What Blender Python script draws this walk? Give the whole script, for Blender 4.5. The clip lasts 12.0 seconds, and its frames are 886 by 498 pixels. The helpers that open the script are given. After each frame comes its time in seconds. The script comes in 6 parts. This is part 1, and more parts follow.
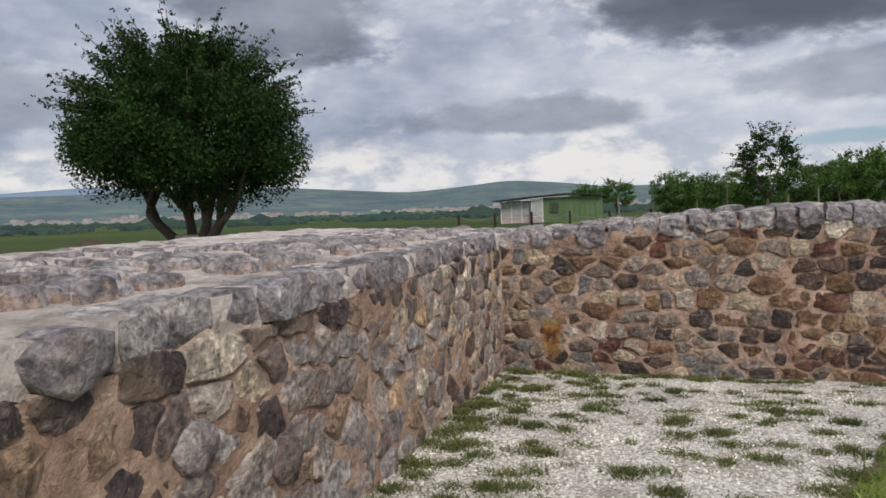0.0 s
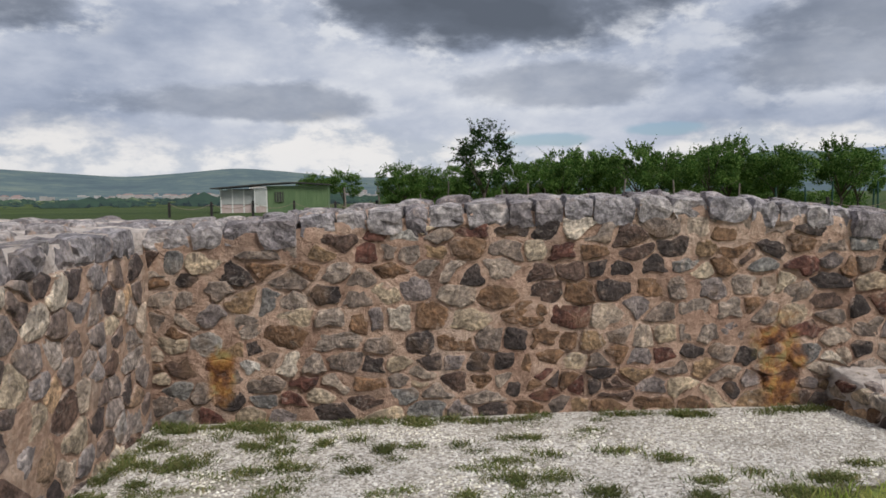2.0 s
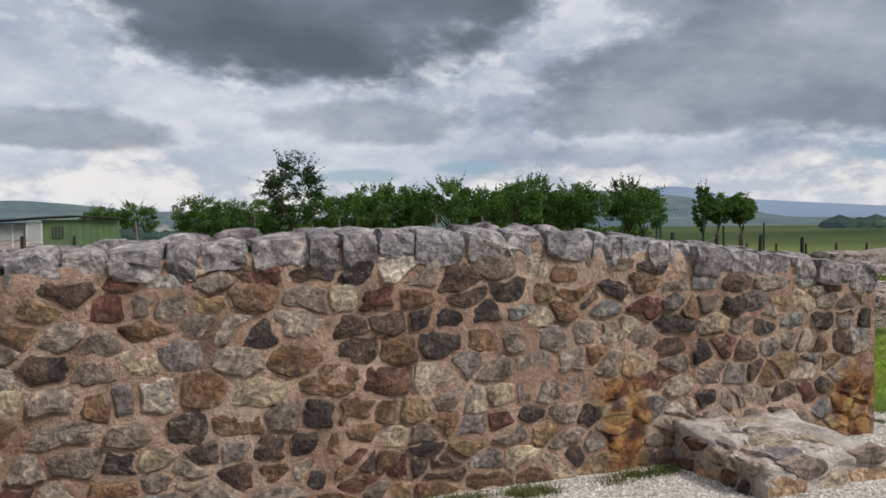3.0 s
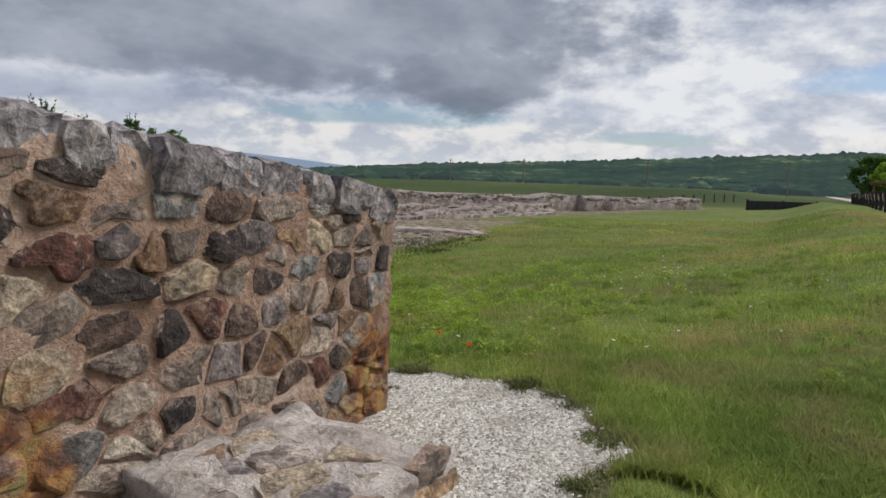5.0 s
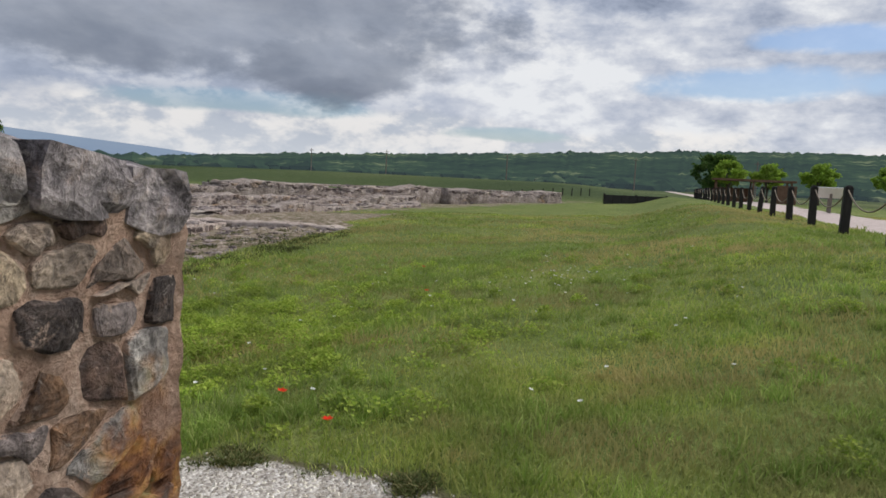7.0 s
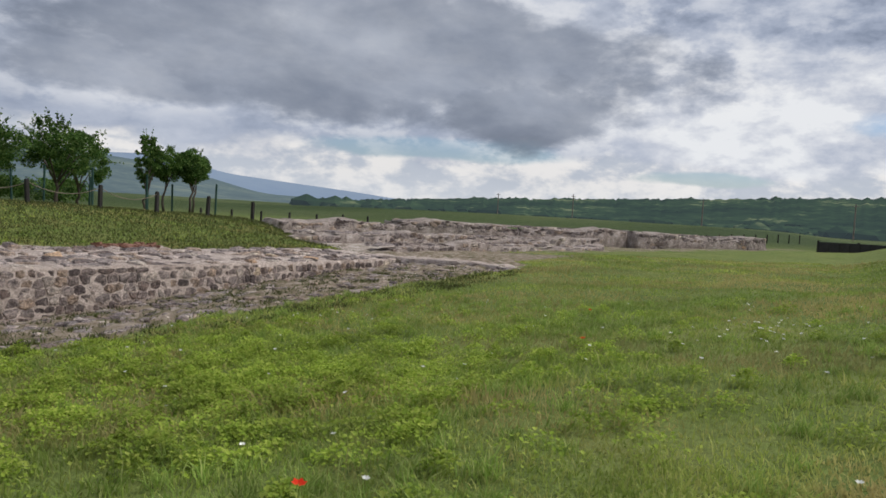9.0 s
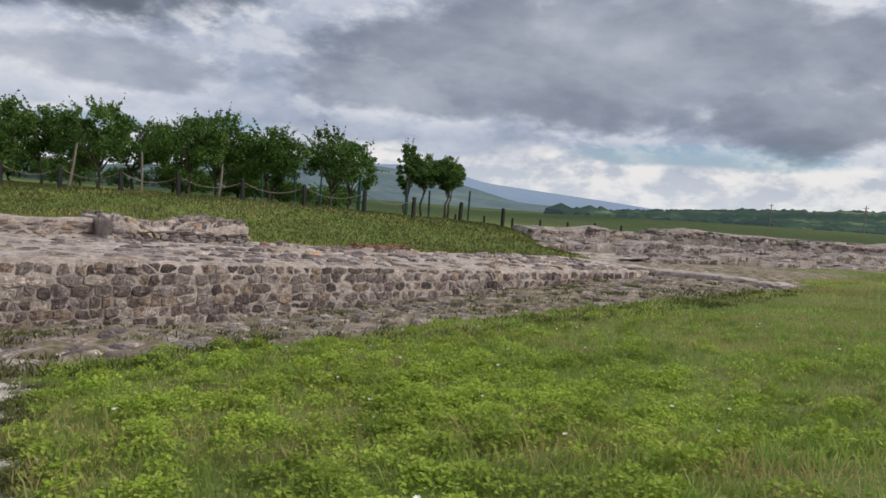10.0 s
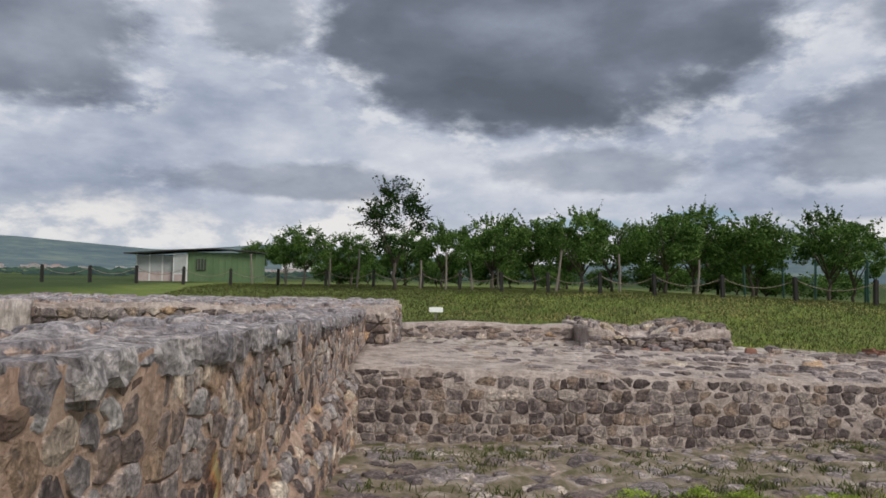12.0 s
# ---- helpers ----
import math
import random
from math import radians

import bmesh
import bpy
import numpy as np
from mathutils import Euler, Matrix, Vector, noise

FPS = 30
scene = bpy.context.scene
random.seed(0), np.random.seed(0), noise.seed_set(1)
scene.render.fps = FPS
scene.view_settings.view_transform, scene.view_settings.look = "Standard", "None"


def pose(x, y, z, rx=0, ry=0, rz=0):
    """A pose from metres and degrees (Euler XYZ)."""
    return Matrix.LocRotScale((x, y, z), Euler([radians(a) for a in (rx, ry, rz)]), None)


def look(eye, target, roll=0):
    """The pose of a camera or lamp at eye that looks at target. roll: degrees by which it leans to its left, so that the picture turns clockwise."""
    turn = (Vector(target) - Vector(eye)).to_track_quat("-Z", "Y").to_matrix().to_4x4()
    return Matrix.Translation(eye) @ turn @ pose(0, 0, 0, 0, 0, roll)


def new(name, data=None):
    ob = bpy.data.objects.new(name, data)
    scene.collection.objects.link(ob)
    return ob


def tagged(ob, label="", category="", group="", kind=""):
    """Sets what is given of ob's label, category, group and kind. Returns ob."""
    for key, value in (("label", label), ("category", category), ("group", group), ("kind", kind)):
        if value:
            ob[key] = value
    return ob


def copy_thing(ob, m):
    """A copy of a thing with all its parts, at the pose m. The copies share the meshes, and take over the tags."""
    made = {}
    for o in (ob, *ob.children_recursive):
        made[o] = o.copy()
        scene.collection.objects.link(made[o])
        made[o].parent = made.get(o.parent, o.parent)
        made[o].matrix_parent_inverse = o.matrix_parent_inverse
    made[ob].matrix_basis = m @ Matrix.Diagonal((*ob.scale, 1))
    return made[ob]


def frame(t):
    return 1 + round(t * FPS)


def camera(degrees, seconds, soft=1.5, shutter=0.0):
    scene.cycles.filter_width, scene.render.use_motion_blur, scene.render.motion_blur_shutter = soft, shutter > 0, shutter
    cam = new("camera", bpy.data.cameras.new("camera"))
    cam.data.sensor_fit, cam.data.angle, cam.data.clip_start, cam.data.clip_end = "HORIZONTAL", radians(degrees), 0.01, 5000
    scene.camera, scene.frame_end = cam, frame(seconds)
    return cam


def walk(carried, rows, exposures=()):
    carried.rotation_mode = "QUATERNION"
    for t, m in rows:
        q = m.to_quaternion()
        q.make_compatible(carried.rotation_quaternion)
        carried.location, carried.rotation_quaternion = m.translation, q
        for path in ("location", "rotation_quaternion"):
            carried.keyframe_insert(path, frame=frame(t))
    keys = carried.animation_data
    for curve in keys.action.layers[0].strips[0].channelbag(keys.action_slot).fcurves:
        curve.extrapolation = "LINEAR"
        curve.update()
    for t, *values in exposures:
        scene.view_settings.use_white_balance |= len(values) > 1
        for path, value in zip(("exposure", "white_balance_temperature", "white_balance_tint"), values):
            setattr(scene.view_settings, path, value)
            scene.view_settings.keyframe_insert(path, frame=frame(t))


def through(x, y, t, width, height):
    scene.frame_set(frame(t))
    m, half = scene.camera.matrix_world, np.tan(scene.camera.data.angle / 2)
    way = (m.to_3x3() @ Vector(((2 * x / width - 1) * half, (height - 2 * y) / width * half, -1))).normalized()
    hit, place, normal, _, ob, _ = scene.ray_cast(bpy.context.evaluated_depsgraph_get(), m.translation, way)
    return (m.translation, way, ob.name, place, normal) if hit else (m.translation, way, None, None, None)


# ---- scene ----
cam = camera(64.0, 12.0, soft=1.65)
PATH = [
    (0, (-0.201, 0.439, 1.642), (-0.792, 2.347, 1.535), -2.03),
    (0.5, (-0.228, 0.871, 1.622), (-0.662, 2.819, 1.497), -1.46),
    (1, (-0.187, 1.370, 1.624), (-0.418, 3.351, 1.476), -1.19),
    (1.5, (-0.070, 1.920, 1.625), (-0.102, 3.913, 1.458), -0.96),
    (2, (-0.067, 2.439, 1.605), (0.081, 4.427, 1.453), -0.69),
    (2.5, (-0.013, 2.911, 1.591), (0.366, 4.872, 1.496), -0.74),
    (2.7, (0.040, 3.148, 1.601), (0.526, 5.086, 1.527), -0.75),
    (4.3, (1.196, 4.989, 1.415), (2.656, 6.353, 1.331), 2.14),
    (4.5, (1.304, 5.134, 1.385), (2.869, 6.376, 1.291), 2.67),
    (5, (1.590, 5.466, 1.330), (3.371, 6.355, 1.135), 2.06),
    (5.5, (1.982, 5.754, 1.356), (3.826, 6.502, 1.156), 1.36),
    (6, (2.350, 5.990, 1.329), (4.236, 6.626, 1.136), 1.69),
    (6.5, (2.767, 6.122, 1.305), (4.677, 6.678, 1.105), 2.64),
    (6.7, (2.934, 6.139, 1.317), (4.853, 6.666, 1.115), 2.89),
    (8.3, (4.179, 6.318, 1.021), (6.060, 6.985, 0.883), 3.07),
    (8.5, (4.305, 6.301, 1.029), (6.154, 7.053, 0.902), 3.35),
    (9, (4.682, 6.372, 1.059), (6.403, 7.386, 0.955), 3.48),
    (9.5, (5.160, 6.609, 1.027), (6.678, 7.908, 0.924), 3.82),
    (10, (5.538, 6.870, 0.973), (6.800, 8.417, 0.848), 4.25),
    (10.5, (5.792, 7.133, 1.004), (6.746, 8.886, 0.865), 4.03),
    (11, (6.021, 7.394, 1.020), (6.608, 9.302, 0.908), 3.00),
    (11.5, (6.079, 7.622, 1.046), (6.333, 9.605, 1.014), 1.77),
    (12, (6.054, 7.939, 1.161), (6.107, 9.937, 1.237), 1.00),
]
walk(cam, [(t, look(eye, target, roll)) for t, eye, target, roll in PATH], exposures=((0, 0.26), (2.5, 0.3), (4.5, 0.25), (6.5, 0.27), (8.5, 0.28), (9.5, 0.27), (11, 0.42), (12, 0.25)))
# ---- light and sky ----
SUN_EL, SUN_AZ = radians(47), radians(-48)      # azimuth from +x, counter-clockwise
world = bpy.data.worlds.new("sky_world")
scene.world = world
world.use_nodes = True


class Nodes:
    """Small helper to lay out shader nodes."""

    def __init__(self, tree):
        self.tree = tree
        tree.nodes.clear()

    def add(self, kind, **props):
        n = self.tree.nodes.new(kind)
        for k, v in props.items():
            if k == "ins":
                for name, val in v.items():
                    self.put(n.inputs[name], val)
            elif k == "blend_type":
                n.blend_type = v
            elif k == "operation":
                n.operation = v
            elif k == "data_type":
                n.data_type = v
            elif k == "noise_dimensions":
                n.noise_dimensions = v
            elif k == "feature":
                n.feature = v
            elif k == "sky_type":
                n.sky_type = v
            elif k == "musgrave":
                n.noise_type = v
        return n

    def put(self, socket, val):
        if isinstance(val, bpy.types.NodeSocket):
            self.tree.links.new(val, socket)
        else:
            socket.default_value = val

    def noise(self, vec, scale, detail=4.0, rough=0.55, distort=0.0):
        n = self.add("ShaderNodeTexNoise", ins={"Scale": scale, "Detail": detail, "Roughness": rough, "Distortion": distort})
        if vec is not None:
            self.put(n.inputs["Vector"], vec)
        return n.outputs["Fac"]

    def voronoi(self, vec, scale, feature="F1"):
        n = self.add("ShaderNodeTexVoronoi", feature=feature, ins={"Scale": scale})
        if vec is not None:
            self.put(n.inputs["Vector"], vec)
        return n.outputs["Distance"]

    def ramp(self, fac, stops, steps=False):
        n = self.add("ShaderNodeValToRGB")
        if steps:
            n.color_ramp.interpolation = "CONSTANT"
        el = n.color_ramp.elements
        while len(el) < len(stops):
            el.new(0.5)
        for e, (p, c) in zip(el, stops):
            e.position = p
            e.color = (*c, 1) if len(c) == 3 else c
        self.put(n.inputs["Fac"], fac)
        return n.outputs["Color"]

    def range(self, fac, a, b, lo=0.0, hi=1.0):
        n = self.add("ShaderNodeMapRange", ins={"Value": fac, "From Min": a, "From Max": b, "To Min": lo, "To Max": hi})
        n.interpolation_type = "SMOOTHSTEP"
        return n.outputs["Result"]

    def mix(self, fac, a, b, blend="MIX"):
        n = self.add("ShaderNodeMixRGB", blend_type=blend)
        self.put(n.inputs["Fac"], fac)
        self.put(n.inputs["Color1"], a)
        self.put(n.inputs["Color2"], b)
        return n.outputs["Color"]

    def math(self, op, a, b=0.0):
        n = self.add("ShaderNodeMath", operation=op)
        self.put(n.inputs[0], a)
        self.put(n.inputs[1], b)
        return n.outputs[0]

    def vmath(self, op, a, b):
        n = self.add("ShaderNodeVectorMath", operation=op)
        self.put(n.inputs[0], a)
        self.put(n.inputs[1], b)
        return n.outputs[0]


def rgb(r, g, b):
    return (r, g, b, 1.0)


# cloud masses: bearing from +x, height over the horizon, half width, reach up, reach down (degrees), weight
DARK_CLOUDS = ((81, 17.8, 18, 9, 5.6, 1.0), (120, 16.5, 7.5, 7, 5.0, 0.85), (103.5, 19.5, 4.5, 4, 3.2, 0.7), (37, 11, 24, 6, 4.4, 0.62), (25, 8.2, 9, 3.5, 2.7, 0.72),
               (54, 8.6, 10, 3.5, 2.2, 0.55), (46, 17.5, 13, 5, 2.8, 0.45), (101, 7.2, 9, 1.5, 1.3, 0.5), (137, 8.4, 9, 2.2, 2.0, 0.35), (76, 8.4, 8, 1.6, 1.7, 0.42), (165, 32, 16, 10, 8, 0.8), (-60, 30, 30, 12, 9, 0.7))
BLUE_GAPS = ((31, 4.9, 11, 1.3, 0.9), (-8, 7.7, 10, 1.7, 1.5), (-13, 10.8, 7, 1.4, 1.1), (77, 4.2, 5, 0.8, 0.7), (69, 4.8, 4, 0.7, 0.7), (10, 3.6, 5, 0.7, 0.6), (-40, 14, 14, 6, 5))


def build_sky():
    n = Nodes(world.node_tree)
    sky = n.add("ShaderNodeTexSky", sky_type="NISHITA")
    sky.sun_disc = False
    sky.sun_elevation, sky.sun_rotation = SUN_EL, radians(90) - SUN_AZ
    way = n.add("ShaderNodeTexCoord").outputs["Generated"]
    sep = n.add("ShaderNodeSeparateXYZ", ins={"Vector": way})
    az = n.math("MULTIPLY", n.math("ARCTAN2", sep.outputs["Y"], sep.outputs["X"]), 57.2958)
    el = n.math("MULTIPLY", n.math("ARCSINE", sep.outputs["Z"]), 57.2958)
    lump = n.vmath("MULTIPLY", way, (1.0, 1.0, 2.1))
    heap = n.noise(n.vmath("ADD", lump, (3.7, 9.1, 2.0)), 5.0, 9, 0.55, 0.15)
    puff = n.noise(n.vmath("ADD", lump, (13.7, 1.1, 5.0)), 15.0, 8, 0.6, 0.1)
    broad = n.noise(n.vmath("ADD", n.vmath("MULTIPLY", way, (1.0, 1.0, 2.6)), (5.1, 2.4, 8.8)), 2.2, 5, 0.5, 0.2)
    ragged = n.math("ADD", n.math("MULTIPLY", n.math("SUBTRACT", heap, 0.5), 1.7), n.math("MULTIPLY", n.math("SUBTRACT", puff, 0.5), 0.6))

    def mass(a0, e0, ra, up, down):
        """How far out of a cloud mass: 1 at its ragged edge."""
        da = n.math("DIVIDE", n.math("SUBTRACT", az, a0), ra)
        e = n.math("SUBTRACT", el, e0)
        de = n.math("MAXIMUM", n.math("DIVIDE", e, up), n.math("DIVIDE", e, -down))
        r = n.math("SQRT", n.math("ADD", n.math("MULTIPLY", da, da), n.math("MULTIPLY", de, de)))
        return n.math("ADD", r, ragged)

    # the pale broken layer that fills the sky
    body = n.math("ADD", n.math("MULTIPLY", broad, 0.45), n.math("ADD", n.math("MULTIPLY", heap, 0.38), n.math("MULTIPLY", puff, 0.17)))
    east = n.range(az, 24.0, 6.0, 0.0, 0.07)
    body = n.math("ADD", body, n.math("MULTIPLY", n.math("SUBTRACT", puff, 0.52), n.range(az, 24.0, 8.0, 0.0, 0.4)))
    cloud = n.ramp(n.math("ADD", body, east), [(0.37, (0.20, 0.236, 0.315)), (0.45, (0.295, 0.335, 0.425)), (0.52, (0.40, 0.435, 0.515)), (0.58, (0.50, 0.525, 0.585)), (0.66, (0.66, 0.675, 0.70))])
    # heaped white clouds low over the horizon
    low = n.range(n.math("ADD", el, n.math("MULTIPLY", n.math("SUBTRACT", heap, 0.5), 11.0)), 5.6, 3.6)
    white = n.mix(n.range(puff, 0.40, 0.60), rgb(0.42, 0.455, 0.515), rgb(0.72, 0.70, 0.68))
    cloud = n.mix(n.math("MULTIPLY", low, 0.85), cloud, white)
    blue = n.mix(1.0, sky.outputs["Color"], rgb(0.066, 0.072, 0.085), "MULTIPLY")
    gap = None
    for a0, e0, ra, up, down in BLUE_GAPS:
        g = n.range(mass(a0, e0, ra, up, down), 1.05, 0.6)
        gap = g if gap is None else n.math("MAXIMUM", gap, g)
    cloud = n.mix(n.math("MULTIPLY", gap, 0.88), cloud, blue)
    dark, rim = None, None
    for a0, e0, ra, up, down, weight in DARK_CLOUDS:
        d = mass(a0, e0, ra, up, down)
        m = n.math("MULTIPLY", n.range(d, 1.22, 0.78), weight)
        e = n.math("MULTIPLY", n.range(d, 1.6, 1.2), weight)
        dark = m if dark is None else n.math("MAXIMUM", dark, m)
        rim = e if rim is None else n.math("MAXIMUM", rim, e)
    lining = n.math("MULTIPLY", n.math("SUBTRACT", rim, dark), n.range(puff, 0.46, 0.62))
    cloud = n.mix(n.math("MULTIPLY", n.math("MAXIMUM", lining, 0.0), 0.5), cloud, rgb(0.72, 0.72, 0.72))
    under = n.ramp(n.math("ADD", n.math("MULTIPLY", heap, 0.55), n.math("MULTIPLY", broad, 0.45)), [(0.36, (0.092, 0.108, 0.138)), (0.5, (0.14, 0.162, 0.207)), (0.62, (0.225, 0.256, 0.32))])
    cloud = n.mix(dark, cloud, under)
    haze = n.range(el, 0.0, 4.0, 0.5, 0.0)
    cloud = n.mix(haze, cloud, rgb(0.56, 0.585, 0.62))
    bg = n.add("ShaderNodeBackground", ins={"Color": cloud, "Strength": 1.0})
    out = n.add("ShaderNodeOutputWorld")
    n.put(out.inputs["Surface"], bg.outputs[0])


build_sky()
sun = new("sun", bpy.data.lights.new("sun", "SUN"))
sun.data.energy, sun.data.angle, sun.data.color = 2.45, radians(22), (1.0, 0.965, 0.92)
sun.matrix_world = look((math.cos(SUN_AZ) * 50, math.sin(SUN_AZ) * 50, 50 * math.tan(SUN_EL)), (0, 0, 0))

# ---- materials ----


def material(name, rough=0.85, spec=0.3):
    m = bpy.data.materials.new(name)
    m.use_nodes = True
    n = Nodes(m.node_tree)
    bsdf = n.add("ShaderNodeBsdfPrincipled", ins={"Roughness": rough, "Specular IOR Level": spec})
    out = n.add("ShaderNodeOutputMaterial")
    n.put(out.inputs["Surface"], bsdf.outputs[0])
    pos = n.add("ShaderNodeNewGeometry").outputs["Position"]
    return m, n, bsdf, pos


def bump(n, bsdf, height, strength=0.5, dist=0.02):
    b = n.add("ShaderNodeBump", ins={"Strength": strength, "Distance": dist, "Height": height})
    n.put(bsdf.inputs["Normal"], b.outputs[0])


def stain_mask(n, pos):
    """Rusty seepage patches on the wall, at their own places, with ragged edges."""
    total = None
    wob = n.noise(pos, 5.0, 5, 0.6)
    for at, size in (((2.86, 7.5, 0.28), (0.23, 0.5, 0.42)), ((4.92, 7.55, 0.22), (0.26, 0.5, 0.42)), ((-1.3, 7.5, 0.34), (0.12, 0.3, 0.24)), ((5.1, 11.6, -0.1), (0.4, 0.2, 0.42))):
        d = n.vmath("DIVIDE", n.vmath("SUBTRACT", pos, at), size)
        ln = n.add("ShaderNodeVectorMath", operation="LENGTH")
        n.put(ln.inputs[0], d)
        r = n.math("ADD", ln.outputs["Value"], n.math("MULTIPLY", n.math("SUBTRACT", wob, 0.5), 1.6))
        m = n.range(r, 0.6, 1.1, 1.0, 0.0)
        total = m if total is None else n.math("MAXIMUM", total, m)
    return total


def stain(n, pos, col, amount=0.88):
    rust = n.ramp(n.noise(pos, 7.0, 4), [(0.36, (0.06, 0.026, 0.016)), (0.45, (0.20, 0.078, 0.028)), (0.53, (0.40, 0.19, 0.05)), (0.62, (0.34, 0.27, 0.10))])
    patch = n.range(n.noise(pos, 11.0, 6, 0.7), 0.34, 0.5, 0.6, 1.0)
    return n.mix(n.math("MULTIPLY", n.math("MULTIPLY", stain_mask(n, pos), patch), amount), col, rust)


def stone_mat(name, stops, tint=None, smeared=(0.44, 0.32, 0.25)):
    m, n, bsdf, pos = material(name, 0.82, 0.28)
    rnd = n.math("FRACT", n.math("ADD", n.add("ShaderNodeObjectInfo").outputs["Random"], n.add("ShaderNodeNewGeometry").outputs["Random Per Island"]))
    base = n.ramp(rnd, stops, True)
    shift = n.vmath("ADD", pos, n.add("ShaderNodeCombineXYZ", ins={"X": n.math("MULTIPLY", rnd, 31.0), "Y": n.math("MULTIPLY", rnd, 17.0), "Z": 0.0}).outputs[0])
    big = n.noise(shift, 6.0, 6, 0.62, 0.4)
    small = n.noise(shift, 34.0, 6, 0.65)
    vein = n.noise(shift, 15.0, 7, 0.68, 0.8)
    col = n.mix(0.9, base, n.ramp(big, [(0.34, (0.5, 0.475, 0.47)), (0.5, (1.1, 1.07, 1.05)), (0.66, (1.75, 1.68, 1.58))]), "MULTIPLY")
    col = n.mix(0.8, col, n.ramp(vein, [(0.36, (0.5, 0.48, 0.475)), (0.5, (1.08, 1.06, 1.04)), (0.64, (1.65, 1.6, 1.52))]), "MULTIPLY")
    col = n.mix(0.8, col, n.ramp(small, [(0.34, (0.45, 0.45, 0.45)), (0.5, (1, 1, 1)), (0.66, (1.55, 1.55, 1.55))]), "MULTIPLY")
    pale = n.range(n.noise(shift, 13.0, 7, 0.75, 1.2), 0.56, 0.66)
    col = n.mix(n.math("MULTIPLY", pale, 0.42), col, rgb(0.42, 0.375, 0.33))
    dark = n.range(n.noise(shift, 9.0, 6, 0.7, 0.6), 0.42, 0.34)
    col = n.mix(n.math("MULTIPLY", dark, 0.6), col, rgb(0.05, 0.042, 0.042))
    rim = n.add("ShaderNodeAttribute")
    rim.attribute_name = "rim"
    wash = n.noise(pos, 12.0, 7, 0.7, 0.5)
    lime = n.mix(n.range(small, 0.35, 0.65), rgb(*[0.72 * q for q in smeared]), rgb(*[1.2 * q for q in smeared]))
    cover = n.range(n.math("ADD", rim.outputs["Fac"], n.math("MULTIPLY", n.math("SUBTRACT", wash, 0.5), 3.2)), 0.5, 0.74)
    smear = n.math("MULTIPLY", n.range(n.noise(pos, 5.5, 8, 0.75, 0.7), 0.55, 0.66), 0.4)
    col = n.mix(n.math("MAXIMUM", n.math("MULTIPLY", cover, 0.9), smear), col, lime)
    if tint:
        warm = n.range(n.noise(shift, 3.5, 3, 0.5), 0.55, 0.7)
        col = n.mix(n.math("MULTIPLY", warm, 0.45), col, rgb(*tint))
    col = stain(n, pos, col)
    n.put(bsdf.inputs["Base Color"], col)
    h = n.math("ADD", n.math("ADD", n.math("MULTIPLY", big, 1.2), n.math("MULTIPLY", vein, 0.9)), n.math("MULTIPLY", small, 0.6))
    bump(n, bsdf, h, 1.0, 0.03)
    return m


STONE = stone_mat("field_stone", [(0.0, (0.046, 0.037, 0.035)), (0.13, (0.215, 0.18, 0.155)), (0.24, (0.135, 0.082, 0.05)), (0.34, (0.155, 0.126, 0.108)), (0.45, (0.27, 0.225, 0.185)), (0.53, (0.078, 0.053, 0.044)),
                                   (0.62, (0.21, 0.145, 0.088)), (0.70, (0.165, 0.162, 0.158)), (0.78, (0.185, 0.16, 0.155)), (0.86, (0.36, 0.295, 0.215)), (0.92, (0.092, 0.042, 0.033)), (0.97, (0.29, 0.28, 0.265))], (0.21, 0.13, 0.078))
WEST_STONE = stone_mat("mauve_grey_stone", [(0.0, (0.07, 0.055, 0.053)), (0.1, (0.205, 0.176, 0.166)), (0.28, (0.275, 0.24, 0.22)), (0.42, (0.135, 0.105, 0.095)), (0.54, (0.22, 0.155, 0.11)), (0.66, (0.215, 0.195, 0.196)), (0.78, (0.36, 0.30, 0.245)), (0.87, (0.10, 0.066, 0.054)), (0.94, (0.27, 0.255, 0.25))], (0.24, 0.165, 0.11), (0.43, 0.325, 0.265))
CAP = stone_mat("grey_cap_stone", [(0.0, (0.20, 0.185, 0.195)), (0.4, (0.27, 0.255, 0.26)), (0.7, (0.23, 0.22, 0.235)), (1.0, (0.34, 0.315, 0.31))])
PALE = stone_mat("pale_limestone", [(0.0, (0.34, 0.285, 0.215)), (0.4, (0.39, 0.345, 0.29)), (0.75, (0.36, 0.25, 0.16))])
FAR_STONE = stone_mat("curtain_wall_stone", [(0.0, (0.09, 0.073, 0.072)), (0.14, (0.17, 0.148, 0.146)), (0.42, (0.235, 0.205, 0.197)), (0.60, (0.13, 0.103, 0.094)), (0.74, (0.24, 0.19, 0.155)), (0.9, (0.35, 0.31, 0.275))], None, (0.46, 0.39, 0.35))

CURTAIN_STONE = stone_mat("squared_dark_stone", [(0.0, (0.07, 0.056, 0.055)), (0.16, (0.15, 0.125, 0.12)), (0.40, (0.20, 0.172, 0.164)), (0.58, (0.11, 0.085, 0.078)), (0.74, (0.20, 0.155, 0.125)), (0.9, (0.30, 0.265, 0.24))], None, (0.52, 0.44, 0.39))


